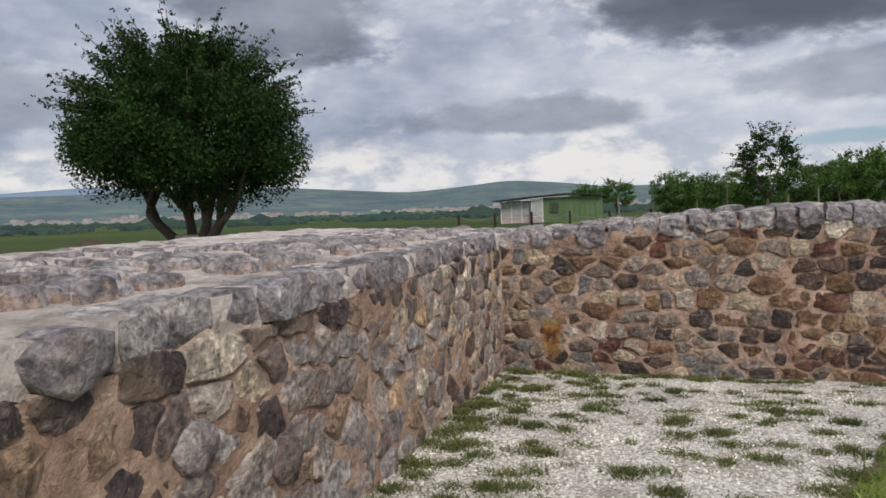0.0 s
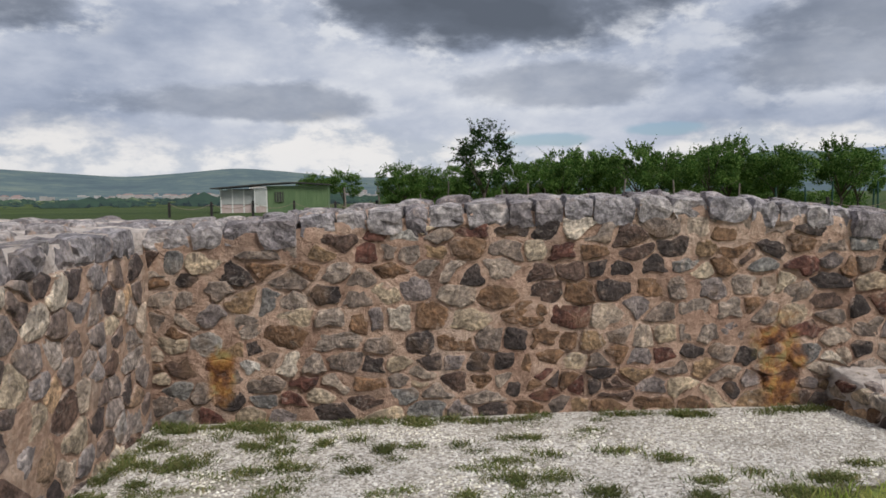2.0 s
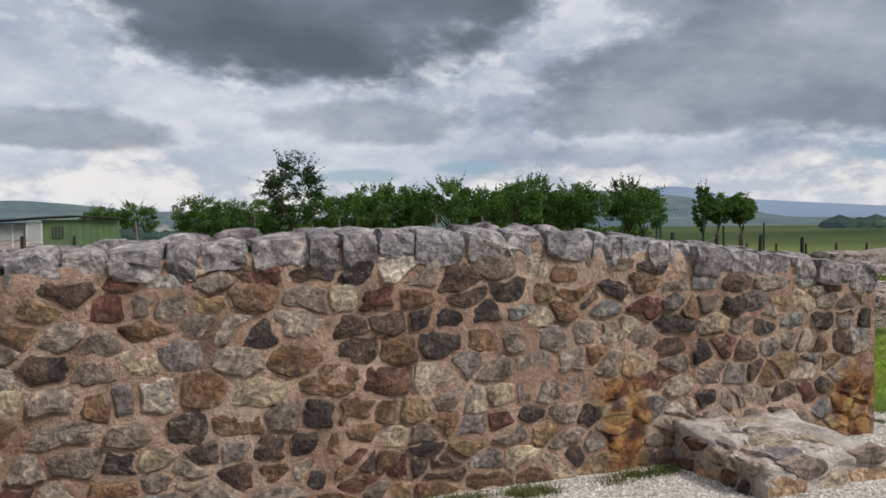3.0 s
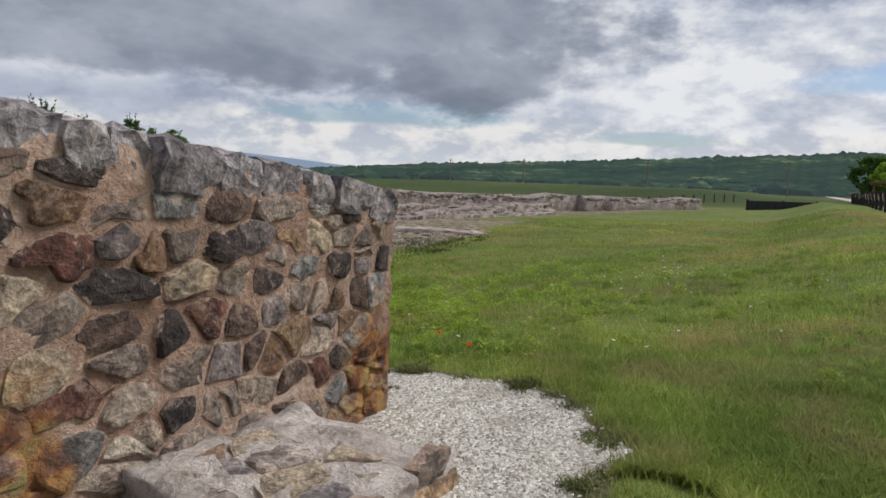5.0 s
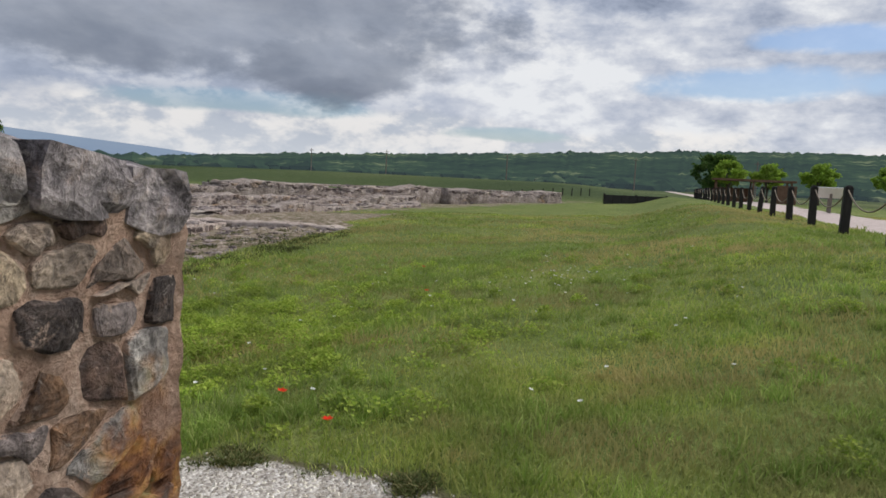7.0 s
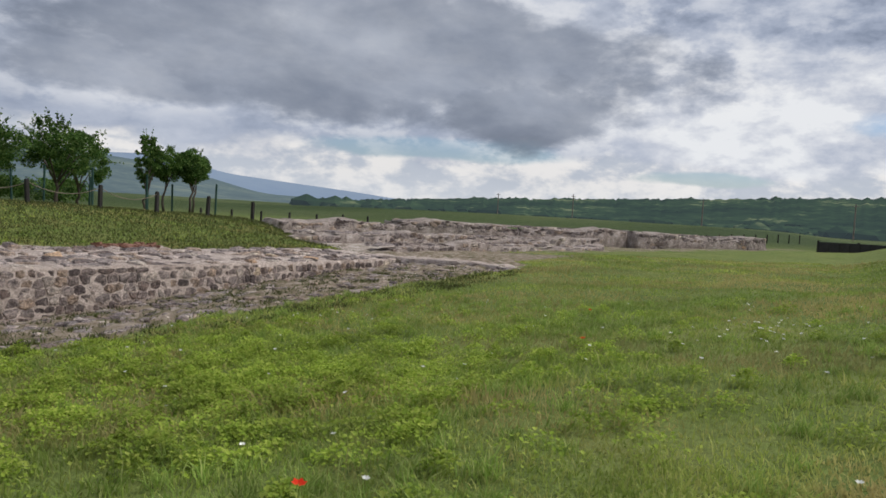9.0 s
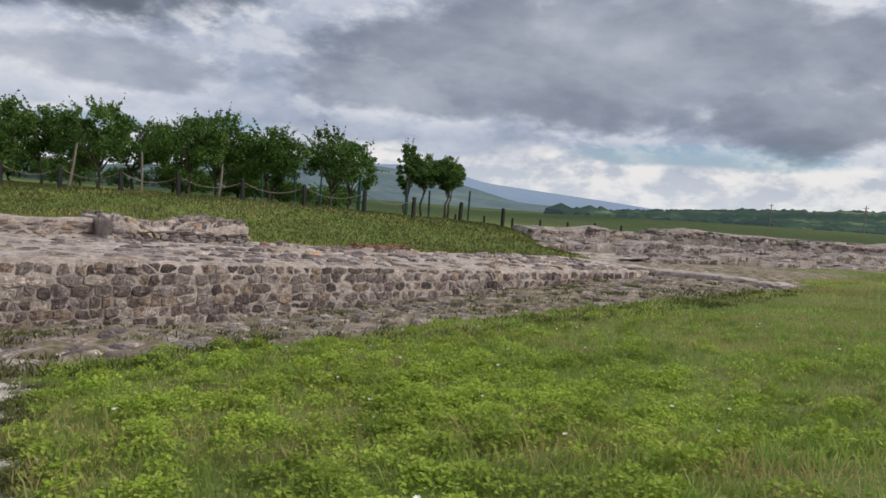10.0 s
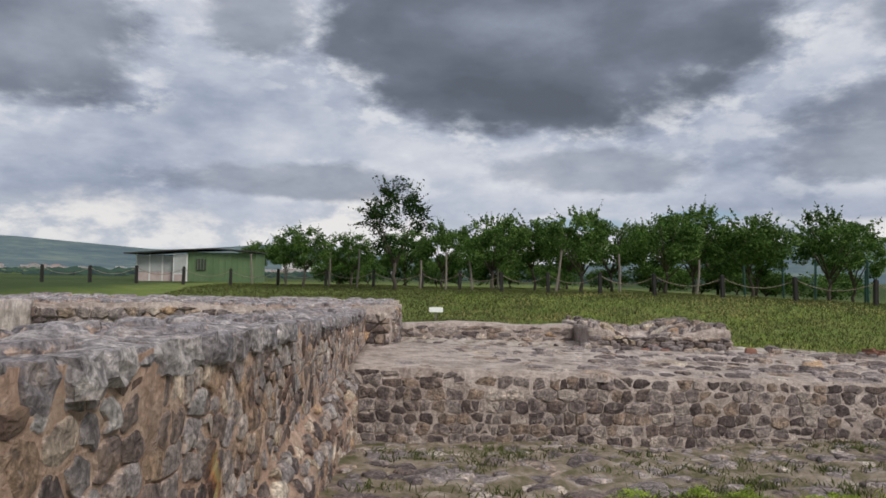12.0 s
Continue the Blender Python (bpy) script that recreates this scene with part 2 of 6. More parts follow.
def mortar_mat(name, a, b, c):
    m, n, bsdf, pos = material(name, 0.95, 0.15)
    big = n.noise(pos, 2.2, 5, 0.6)
    small = n.noise(pos, 26.0, 8, 0.7)
    col = n.ramp(n.math("ADD", n.math("MULTIPLY", big, 0.6), n.math("MULTIPLY", small, 0.4)), [(0.37, a), (0.5, b), (0.62, c)])
    grit = n.voronoi(pos, 110.0)
    col = n.mix(n.range(grit, 0.05, 0.25, 0.16, 0.0), col, rgb(0.62, 0.56, 0.5))
    col = n.mix(0.75, col, n.ramp(n.noise(pos, 7.5, 8, 0.72, 0.5), [(0.36, (0.7, 0.66, 0.63)), (0.5, (1.1, 1.09, 1.08)), (0.64, (1.4, 1.4, 1.4))]), "MULTIPLY")
    dirt = n.range(n.noise(n.vmath("MULTIPLY", pos, (3.0, 3.0, 0.9)), 1.0, 5, 0.65), 0.5, 0.66)
    col = n.mix(n.math("MULTIPLY", dirt, 0.45), col, rgb(0.14, 0.105, 0.085))
    col = stain(n, pos, col)
    n.put(bsdf.inputs["Base Color"], col)
    bump(n, bsdf, n.math("ADD", n.math("ADD", small, n.math("MULTIPLY", n.noise(pos, 9.0, 8, 0.7), 2.6)), n.math("MULTIPLY", grit, 0.1)), 1.0, 0.035)
    return m


MORTAR = mortar_mat("pink_lime_mortar", (0.34, 0.215, 0.158), (0.49, 0.335, 0.25), (0.60, 0.455, 0.36))
MORTAR_TOP = mortar_mat("pale_pink_mortar", (0.52, 0.445, 0.40), (0.67, 0.59, 0.54), (0.77, 0.70, 0.65))
MORTAR_FAR = mortar_mat("grey_pink_mortar", (0.32, 0.262, 0.23), (0.46, 0.385, 0.34), (0.58, 0.50, 0.45))
MORTAR_RUIN = mortar_mat("dull_ruin_mortar", (0.18, 0.148, 0.13), (0.30, 0.255, 0.228), (0.43, 0.375, 0.34))


def ground_mat():
    m, n, bsdf, pos = material("meadow_and_gravel", 0.95, 0.12)
    gravel = n.add("ShaderNodeAttribute")
    gravel.attribute_name = "gravel"
    rubble = n.add("ShaderNodeAttribute")
    rubble.attribute_name = "rubble"
    path = n.add("ShaderNodeAttribute")
    path.attribute_name = "path"
    big = n.noise(pos, 0.09, 5, 0.6)
    mid = n.noise(pos, 0.9, 6, 0.62)
    small = n.noise(pos, 22.0, 6, 0.7)
    grass = n.ramp(n.math("ADD", n.math("MULTIPLY", big, 0.45), n.math("MULTIPLY", mid, 0.55)), [(0.3, (0.082, 0.12, 0.03)), (0.5, (0.145, 0.185, 0.047)), (0.62, (0.20, 0.218, 0.068)), (0.75, (0.27, 0.235, 0.108))])
    plain = n.add("ShaderNodeAttribute")
    plain.attribute_name = "plain"
    crop = n.ramp(n.noise(n.vmath("MULTIPLY", pos, (0.5, 1.0, 1.0)), 0.02, 5, 0.6), [(0.36, (0.028, 0.048, 0.016)), (0.5, (0.055, 0.08, 0.025)), (0.62, (0.085, 0.105, 0.04)), (0.75, (0.15, 0.15, 0.075))])
    grass = n.mix(plain.outputs["Fac"], grass, crop)
    field = n.ramp(n.noise(n.vmath("MULTIPLY", pos, (1.0, 0.35, 1.0)), 0.013, 4, 0.6), [(0.35, (0.8, 0.82, 0.8)), (0.5, (1.0, 1.0, 1.0)), (0.66, (1.2, 1.15, 1.05))])
    grass = n.mix(1.0, grass, field, "MULTIPLY")
    grass = n.mix(0.7, grass, n.ramp(small, [(0.3, (0.45, 0.45, 0.45)), (0.55, (1.05, 1.05, 1.05)), (0.75, (1.6, 1.6, 1.5))]), "MULTIPLY")
    cell = n.add("ShaderNodeTexVoronoi", ins={"Scale": 62.0, "Vector": pos})
    tone = n.add("ShaderNodeSeparateXYZ", ins={"Vector": cell.outputs["Color"]}).outputs["X"]
    grav = n.ramp(tone, [(0.0, (0.2, 0.175, 0.15)), (0.3, (0.40, 0.365, 0.325)), (0.7, (0.56, 0.52, 0.47)), (1.0, (0.74, 0.71, 0.67))])
    grav = n.mix(n.math("MULTIPLY", n.range(n.noise(pos, 1.6, 6, 0.65), 0.47, 0.66), 0.55), grav, rgb(0.21, 0.18, 0.135))
    rub = n.ramp(n.noise(pos, 3.2, 7, 0.65), [(0.34, (0.075, 0.08, 0.03)), (0.45, (0.16, 0.13, 0.085)), (0.56, (0.26, 0.21, 0.16)), (0.68, (0.40, 0.345, 0.29))])
    dust = n.ramp(n.noise(pos, 3.2, 7, 0.65), [(0.34, (0.20, 0.165, 0.125)), (0.5, (0.38, 0.325, 0.28)), (0.66, (0.52, 0.46, 0.41))])
    north = n.add("ShaderNodeSeparateXYZ", ins={"Vector": pos}).outputs["Y"]
    rub = n.mix(n.range(north, 20.0, 21.5), rub, dust)
    pav = n.ramp(n.noise(pos, 8.0, 5), [(0.3, (0.42, 0.34, 0.31)), (0.7, (0.58, 0.50, 0.47))])
    col = n.mix(n.range(n.math("ADD", rubble.outputs["Fac"], n.math("MULTIPLY", n.math("SUBTRACT", mid, 0.5), 0.9)), 0.4, 0.6), grass, rub)
    edge = n.math("ADD", gravel.outputs["Fac"], n.math("MULTIPLY", n.math("SUBTRACT", n.noise(pos, 5.0, 5), 0.5), 0.5))
    soil = n.math("MULTIPLY", n.range(edge, 0.12, 0.35), n.range(edge, 0.75, 0.5))
    col = n.mix(n.math("MULTIPLY", soil, 0.75), col, rgb(0.10, 0.078, 0.055))
    col = n.mix(n.range(edge, 0.42, 0.6), col, grav)
    col = n.mix(n.range(path.outputs["Fac"], 0.4, 0.6), col, pav)
    n.put(bsdf.inputs["Base Color"], col)
    bump(n, bsdf, n.math("ADD", small, n.math("MULTIPLY", cell.outputs["Distance"], -0.7)), 0.7, 0.02)
    return m


GROUND = ground_mat()


def plain_mat(name, a, b, scale=9.0, rough=0.8, metal=0.0, stretch=(1, 1, 1), bumpy=0.3):
    m, n, bsdf, pos = material(name, rough)
    tex = n.vmath("MULTIPLY", pos, stretch)
    f = n.math("ADD", n.math("MULTIPLY", n.noise(tex, scale, 6, 0.6), 0.65), n.math("MULTIPLY", n.noise(tex, scale * 6, 5, 0.6), 0.35))
    n.put(bsdf.inputs["Base Color"], n.ramp(f, [(0.3, a), (0.7, b)]))
    n.put(bsdf.inputs["Metallic"], metal)
    bump(n, bsdf, f, bumpy, 0.01)
    return m


def leaf_mat(name, a, b, c, through=0.25, dry=None):
    m, n, bsdf, pos = material(name, 0.75, 0.1)
    rnd = n.add("ShaderNodeNewGeometry").outputs["Random Per Island"]
    col = n.ramp(rnd, [(0.0, a), (0.55, b), (1.0, c)])
    col = n.mix(0.55, col, n.ramp(n.noise(pos, 1.3, 3), [(0.35, (0.5, 0.5, 0.5)), (0.65, (1.35, 1.35, 1.2))]), "MULTIPLY")
    if dry:
        worn = n.math("ADD", n.math("MULTIPLY", n.noise(pos, 0.42, 4, 0.6, 0.4), 0.7), n.math("MULTIPLY", n.noise(pos, 2.6, 4, 0.6), 0.3))
        col = n.mix(n.range(worn, 0.45, 0.57, 0.0, 0.85), col, rgb(*dry))
        col = n.mix(1.0, col, n.ramp(n.noise(n.vmath("ADD", pos, (7.0, 3.0, 0.0)), 0.3, 3, 0.55), [(0.36, (0.68, 0.78, 0.7)), (0.6, (1.12, 1.1, 1.05))]), "MULTIPLY")
    n.put(bsdf.inputs["Base Color"], col)
    tr = n.add("ShaderNodeBsdfTranslucent", ins={"Color": col})
    mixed = n.add("ShaderNodeMixShader", ins={"Fac": through})
    n.put(mixed.inputs[1], bsdf.outputs[0])
    n.put(mixed.inputs[2], tr.outputs[0])
    out = [x for x in n.tree.nodes if x.bl_idname == "ShaderNodeOutputMaterial"][0]
    n.put(out.inputs["Surface"], mixed.outputs[0])
    return m


# near-black green: the shade of a backlit crown is put into the leaf colour
LEAF_DARK = leaf_mat("dark_backlit_leaves", (0.008, 0.022, 0.006), (0.016, 0.040, 0.009), (0.04, 0.08, 0.016), 0.1)
LEAF = leaf_mat("orchard_leaves", (0.035, 0.085, 0.02), (0.08, 0.155, 0.036), (0.17, 0.25, 0.07), 0.35)
LEAF_BRIGHT = leaf_mat("bright_leaves", (0.15, 0.26, 0.03), (0.26, 0.40, 0.055), (0.38, 0.50, 0.10), 0.4)
CLOVER = leaf_mat("clover_leaves", (0.20, 0.30, 0.04), (0.31, 0.41, 0.062), (0.43, 0.49, 0.11), 0.42)
BLADE = leaf_mat("grass_blades", (0.235, 0.31, 0.07), (0.325, 0.40, 0.094), (0.455, 0.46, 0.17), 0.42, (0.41, 0.335, 0.158))
TUFT = leaf_mat("tuft_blades", (0.19, 0.29, 0.06), (0.27, 0.39, 0.085), (0.42, 0.46, 0.17), 0.42)
BLADE_BANK = leaf_mat("bank_grass_blades", (0.066, 0.084, 0.028), (0.09, 0.108, 0.036), (0.135, 0.126, 0.054), 0.3)
BLADE_DRY = leaf_mat("low_weeds", (0.075, 0.10, 0.034), (0.13, 0.155, 0.053), (0.23, 0.195, 0.095))
BARK = plain_mat("bark", (0.045, 0.036, 0.03), (0.13, 0.105, 0.085), 6, 0.95, 0, (3, 3, 0.6), 0.9)
WHITEWASH = plain_mat("whitewashed_bark", (0.26, 0.25, 0.24), (0.5, 0.48, 0.46), 6, 0.95, 0, (3, 3, 0.6), 0.9)
POST_WOOD = plain_mat("tarred_wood", (0.012, 0.011, 0.011), (0.04, 0.035, 0.032), 8, 0.8, 0, (4, 4, 0.5))
STAKE_WOOD = plain_mat("grey_stake_wood", (0.12, 0.10, 0.085), (0.26, 0.22, 0.19), 8, 0.9, 0, (4, 4, 0.4))
STAKE_GREEN = plain_mat("green_post_paint", (0.012, 0.04, 0.03), (0.025, 0.07, 0.055), 5, 0.6)
ROPE = plain_mat("hemp_rope", (0.15, 0.12, 0.09), (0.3, 0.25, 0.19), 60, 0.95)
PEBBLE = leaf_mat("white_pebbles", (0.29, 0.26, 0.23), (0.56, 0.52, 0.47), (0.78, 0.75, 0.71), 0.0)
RED_PETAL = leaf_mat("red_petals", (0.55, 0.02, 0.01), (0.7, 0.04, 0.015), (0.75, 0.08, 0.03))
WHITE_PETAL = leaf_mat("white_petals", (0.6, 0.6, 0.58), (0.75, 0.75, 0.72), (0.8, 0.8, 0.8))
GREEN_PAINT = plain_mat("green_sheet_metal", (0.075, 0.13, 0.06), (0.135, 0.195, 0.095), 2.0, 0.55, 0, (1, 1, 0.3))
HUT_PALE = plain_mat("faded_pink_board", (0.34, 0.25, 0.23), (0.5, 0.42, 0.39), 3, 0.8)
HUT_GLASS = plain_mat("dusty_sheeting", (0.28, 0.29, 0.27), (0.45, 0.46, 0.44), 2.5, 0.5)
HUT_WHITE = plain_mat("white_frame_paint", (0.5, 0.5, 0.47), (0.68, 0.68, 0.65), 6, 0.6)
ROOF_DARK = plain_mat("dark_roof_sheet", (0.03, 0.03, 0.03), (0.07, 0.065, 0.06), 4, 0.7)
BROWN_BOARD = plain_mat("brown_board", (0.10, 0.055, 0.035), (0.2, 0.12, 0.08), 4, 0.8)
DARK_BOARD = plain_mat("black_boards", (0.012, 0.012, 0.013), (0.035, 0.034, 0.035), 3, 0.8)
SIGN_WHITE = plain_mat("white_sign_board", (0.6, 0.6, 0.56), (0.75, 0.75, 0.72), 12, 0.6)
BRICK_RED = plain_mat("red_brick", (0.15, 0.065, 0.045), (0.29, 0.155, 0.11), 9, 0.9, 0, (1, 1, 1), 0.6)
EARTH = plain_mat("dark_soil", (0.04, 0.03, 0.022), (0.1, 0.075, 0.055), 9, 0.98, 0, (1, 1, 1), 0.8)


# hills give off no light: a weak bluish emission stands in for the haze
def hill_mat(name, stops, haze_glow, amount, scale):
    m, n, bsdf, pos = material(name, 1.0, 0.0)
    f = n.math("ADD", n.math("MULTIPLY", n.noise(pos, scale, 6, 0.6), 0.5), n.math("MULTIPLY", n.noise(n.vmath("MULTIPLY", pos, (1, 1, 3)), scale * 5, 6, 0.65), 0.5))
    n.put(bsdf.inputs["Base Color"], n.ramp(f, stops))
    n.put(bsdf.inputs["Emission Color"], rgb(*haze_glow))
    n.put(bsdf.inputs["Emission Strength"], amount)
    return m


# haze is put into these colours: bluish tones plus the emission
HILL_FAR = hill_mat("hazed_far_hills", [(0.38, (0.035, 0.05, 0.05)), (0.5, (0.055, 0.078, 0.068)), (0.62, (0.11, 0.13, 0.09))], (0.2, 0.265, 0.35), 0.26, 0.006)
HILL_HAZE = hill_mat("haze_blue_hills", [(0.35, (0.06, 0.08, 0.11)), (0.65, (0.09, 0.11, 0.13))], (0.25, 0.33, 0.46), 0.5, 0.003)
HILL_WOOD = hill_mat("hazed_wooded_ridge", [(0.36, (0.008, 0.018, 0.010)), (0.5, (0.018, 0.036, 0.016)), (0.56, (0.03, 0.055, 0.022)), (0.61, (0.13, 0.15, 0.07))], (0.14, 0.19, 0.235), 0.17, 0.012)

# ---- mesh helpers ----
RNG = np.random.default_rng(7)


def mesh_ob(name, verts, faces, mat, parent=None, label="", smooth=False):
    me = bpy.data.meshes.new(name)
    me.from_pydata([tuple(v) for v in verts], [], [tuple(f) for f in faces])
    me.materials.append(mat)
    if smooth:
        me.polygons.foreach_set("use_smooth", [True] * len(me.polygons))
    me.update()
    ob = new(name, me)
    if parent is not None:
        ob.parent = parent
    if label:
        ob["label"] = label
    return ob


def part(name, bm, mat, parent=None, label="", smooth=False):
    me = bpy.data.meshes.new(name)
    bm.to_mesh(me)
    bm.free()
    me.materials.append(mat)
    if smooth:
        me.polygons.foreach_set("use_smooth", [True] * len(me.polygons))
    ob = new(name, me)
    if parent is not None:
        ob.parent = parent
    if label:
        ob["label"] = label
    return ob


def box_bm(size, at=(0, 0, 0), bevel=0.0, rot=0.0, taper=1.0):
    bm = bmesh.new()
    bmesh.ops.create_cube(bm, size=1)
    for v in bm.verts:
        k = taper if v.co.z > 0 else 1.0
        v.co = Vector((v.co.x * size[0] * k, v.co.y * size[1] * k, v.co.z * size[2]))
    if bevel:
        bmesh.ops.bevel(bm, geom=bm.edges[:], offset=bevel, segments=2, affect="EDGES")
    bmesh.ops.transform(bm, matrix=pose(*at, 0, 0, rot), verts=bm.verts)
    return bm


def tube_bm(points, radii, sides=7):
    """A tapered tube along a line of points."""
    bm = bmesh.new()
    rings = []
    for i, (p, r) in enumerate(zip(points, radii)):
        p = Vector(p)
        a = Vector(points[max(i - 1, 0)])
        b = Vector(points[min(i + 1, len(points) - 1)])
        d = (b - a).normalized() if (b - a).length > 1e-6 else Vector((0, 0, 1))
        s = d.orthogonal().normalized()
        u = d.cross(s)
        rings.append([bm.verts.new(p + s * (r * math.cos(k * math.tau / sides)) + u * (r * math.sin(k * math.tau / sides))) for k in range(sides)])
    for a, b in zip(rings, rings[1:]):
        for k in range(sides):
            bm.faces.new((a[k], a[(k + 1) % sides], b[(k + 1) % sides], b[k]))
    bm.faces.new(rings[0][::-1])
    bm.faces.new(rings[-1])
    return bm


def join_bm(*bms):
    out = bmesh.new()
    for b in bms:
        me = bpy.data.meshes.new("tmp")
        b.to_mesh(me)
        b.free()
        out.from_mesh(me)
        bpy.data.meshes.remove(me)
    return out


def thing(name, at, label, category, group="", kind="", rz=0.0, scale=1.0):
    ob = new(name)
    ob.matrix_basis = pose(*at, 0, 0, rz) @ Matrix.Scale(scale, 4)
    return tagged(ob, label, category, group, kind)


def rough3(p, freq, amp):
    q = Vector(p) * freq
    return noise.noise_vector(q) * amp


# ---- the ground ----
def smooth01(a):
    a = np.clip(a, 0, 1)
    return a * a * (3 - 2 * a)


LUMPS = [(math.cos(q * 2.4), math.sin(q * 2.4), 0.5 + 0.43 * q, q * 1.7) for q in range(7)]
FENCE_X = [-60, -10, 5, 13, 21, 27, 60]
FENCE_Y = [42, 42, 41, 33.6, 29.6, 29.0, 29.0]
FOOT_X = [-60, 4, 9.5, 13, 17.5, 22.5, 23.6, 27, 30, 60]
FOOT_Y = [26, 26, 25.6, 25.0, 22.2, 21.6, 21.2, 26.3, 30, 32]


def ground_z(x, y):
    x, y = np.asarray(x, float), np.asarray(y, float)
    f = np.interp(y, [-40, 0, 5.4, 6.6, 8.0, 9.0, 10.2, 11.6, 14, 16.1, 18.4], [0.4, 0.12, 0.08, 0.02, -0.05, -0.24, -0.39, -0.52, -0.70, -0.92, -1.25])
    f = f * np.where(f < 0, np.interp(x, [10, 24], [1.0, 0.35]), 1.0)
    # terrace behind the curtain wall, then the grass bank up to the rope fence
    w = smooth01((y - np.interp(x, [17, 24], [18.6, 17.0])) / np.interp(x, [19, 25], [0.3, 6.0]))
    f = f * (1 - w) + np.interp(x, [5, 22, 40], [-0.34, -0.45, -0.35]) * w
    fence, foot = np.interp(x, FENCE_X, FENCE_Y), np.interp(x, FOOT_X, FOOT_Y)
    rise = np.interp(x, [17, 26, 30], [1.0, 0.72, 0.15])
    b = smooth01((y - foot) / np.maximum(fence - foot, 1)) * rise
    f = f + (0.55 - f) * b
    # bank up to the path
    s = smooth01((7.0 - y) / 3.4) * smooth01((x - 6) / 9)
    f = f + (0.60 + 0.12 * np.exp(-((y - 4.2) / 1.2) ** 2) * smooth01((x - 14) / 10) - f) * s
    # higher plain outside the old walls, and the far plain
    o = smooth01((-4.6 - x) / 3.0)
    f = f + (0.55 - f) * o
    r = np.hypot(x - 5, y - 10)
    far = smooth01((r - 45) / 60)
    f = f * (1 - far) + 0.3 * far
    crop = smooth01((x - 62) / 30) * smooth01((260 - x) / 120) * smooth01((y - 6) / 16) * smooth01((110 - y) / 60)
    f = f + crop * 1.0
    near = np.clip((60 - r) / 10, 0, 1) * (1 - 0.7 * gravel_mask(x, y))
    for cx, cy, fr, ph in LUMPS:
        f = f + near * 0.009 * np.sin((x * cx + y * cy) * fr + ph)
    return f


def gravel_mask(x, y):
    """1 on the gravel between the walls and round the wall's end, 0 on the grass."""
    edge = np.interp(x, [-3, 0.3, 0.7, 1.2, 2.4, 3.6, 4.9, 5.5, 5.9], [0, 2.5, 4.6, 5.55, 5.9, 6.05, 6.15, 6.5, 7.1])
    a = np.where(x < 5.9, y - edge, -1)
    right = np.interp(y, [6.4, 7, 8, 10, 11.2, 12, 12.9, 13.4], [5.45, 5.9, 5.98, 6.0, 6.05, 6.25, 6.55, 6.1])
    b = np.where((y > 6.4) & (y < 13.5), right - x, -1)
    m = np.maximum(a, b)
    m = np.where(y > 13.5, -1, m)
    m = m + 0.05 * np.sin(5.1 * x + 1.6 * np.sin(4.3 * y)) + 0.04 * np.sin(6.7 * y + 2.1 * np.sin(5.9 * x)) + 0.025 * np.sin(17 * x + 11 * y)
    return np.clip(0.5 + m / 0.36, 0, 1) * (x < 7.2)


def rubble_mask(x, y):
    lo = np.interp(x, [5, 6.5, 7.1, 9.6, 12, 16.5, 23, 24.5], [13.2, 13.3, 13.9, 14.3, 14.6, 14.6, 14.4, 15.5])
    hi = np.interp(x, FOOT_X, FOOT_Y)
    a = np.clip(0.5 + (y - lo) / 0.8, 0, 1) * np.clip(0.5 + (hi - y) / 1.0, 0, 1) * (x > 4) * np.clip((34 - x) / 6, 0, 1)
    far = np.clip(0.5 + (4.5 - np.abs(y - (25 - 0.32 * (x - 24)))) / 2, 0, 1) * (x > 23.8 + (y - 21.3) * 0.66) * (x > 22) * (x < 60)
    return np.maximum(a, far * 0.55)


def path_mask(x, y):
    mid = np.interp(x, [0, 16, 75], [0.9, 0.35, -2.2])
    return np.clip(0.5 + (1.35 - np.abs(y - mid)) / 0.25, 0, 1) * (x > 8)


def build_ground():
    def lines(lo, hi, step, out):
        core = np.arange(lo, hi + 1e-6, step)
        grow = []
        d, v = step, 0
        while v < out:
            d *= 1.22
            v += d
            grow.append(v)
        grow = np.array(grow)
        return np.concatenate([lo - grow[::-1], core, hi + grow])
    xs, ys = lines(-4, 27, 0.17, 3400), lines(-1, 32, 0.2, 3400)
    gx, gy = np.meshgrid(xs, ys)
    z = ground_z(gx, gy)
    near = np.hypot(gx - 8, gy - 10) < 60
    gm, rm = gravel_mask(gx, gy), rubble_mask(gx, gy)
    z = z + rm * (gx < 26) * RNG.normal(0, 0.03, z.shape) * near
    ny, nx = z.shape
    verts = np.stack([gx.ravel(), gy.ravel(), z.ravel()], 1)
    idx = np.arange(nx * ny).reshape(ny, nx)
    faces = np.stack([idx[:-1, :-1].ravel(), idx[:-1, 1:].ravel(), idx[1:, 1:].ravel(), idx[1:, :-1].ravel()], 1)
    me = bpy.data.meshes.new("ground")
    me.from_pydata(verts.tolist(), [], faces.tolist())
    for nm, val in (("gravel", gm), ("rubble", rm), ("path", path_mask(gx, gy)), ("plain", np.maximum(smooth01((np.hypot(gx - 12, gy - 12) - 38) / 25), smooth01((-5.5 - gx) / 2)))):
        at = me.attributes.new(nm, "FLOAT", "POINT")
        at.data.foreach_set("value", val.ravel().astype(np.float32))
    me.materials.append(GROUND)
    me.polygons.foreach_set("use_smooth", [True] * len(me.polygons))
    ob = new("ground", me)
    tagged(ob, "green meadow with pale gravel, stony soil and a paved path", "ground", kind="structure")


build_ground()


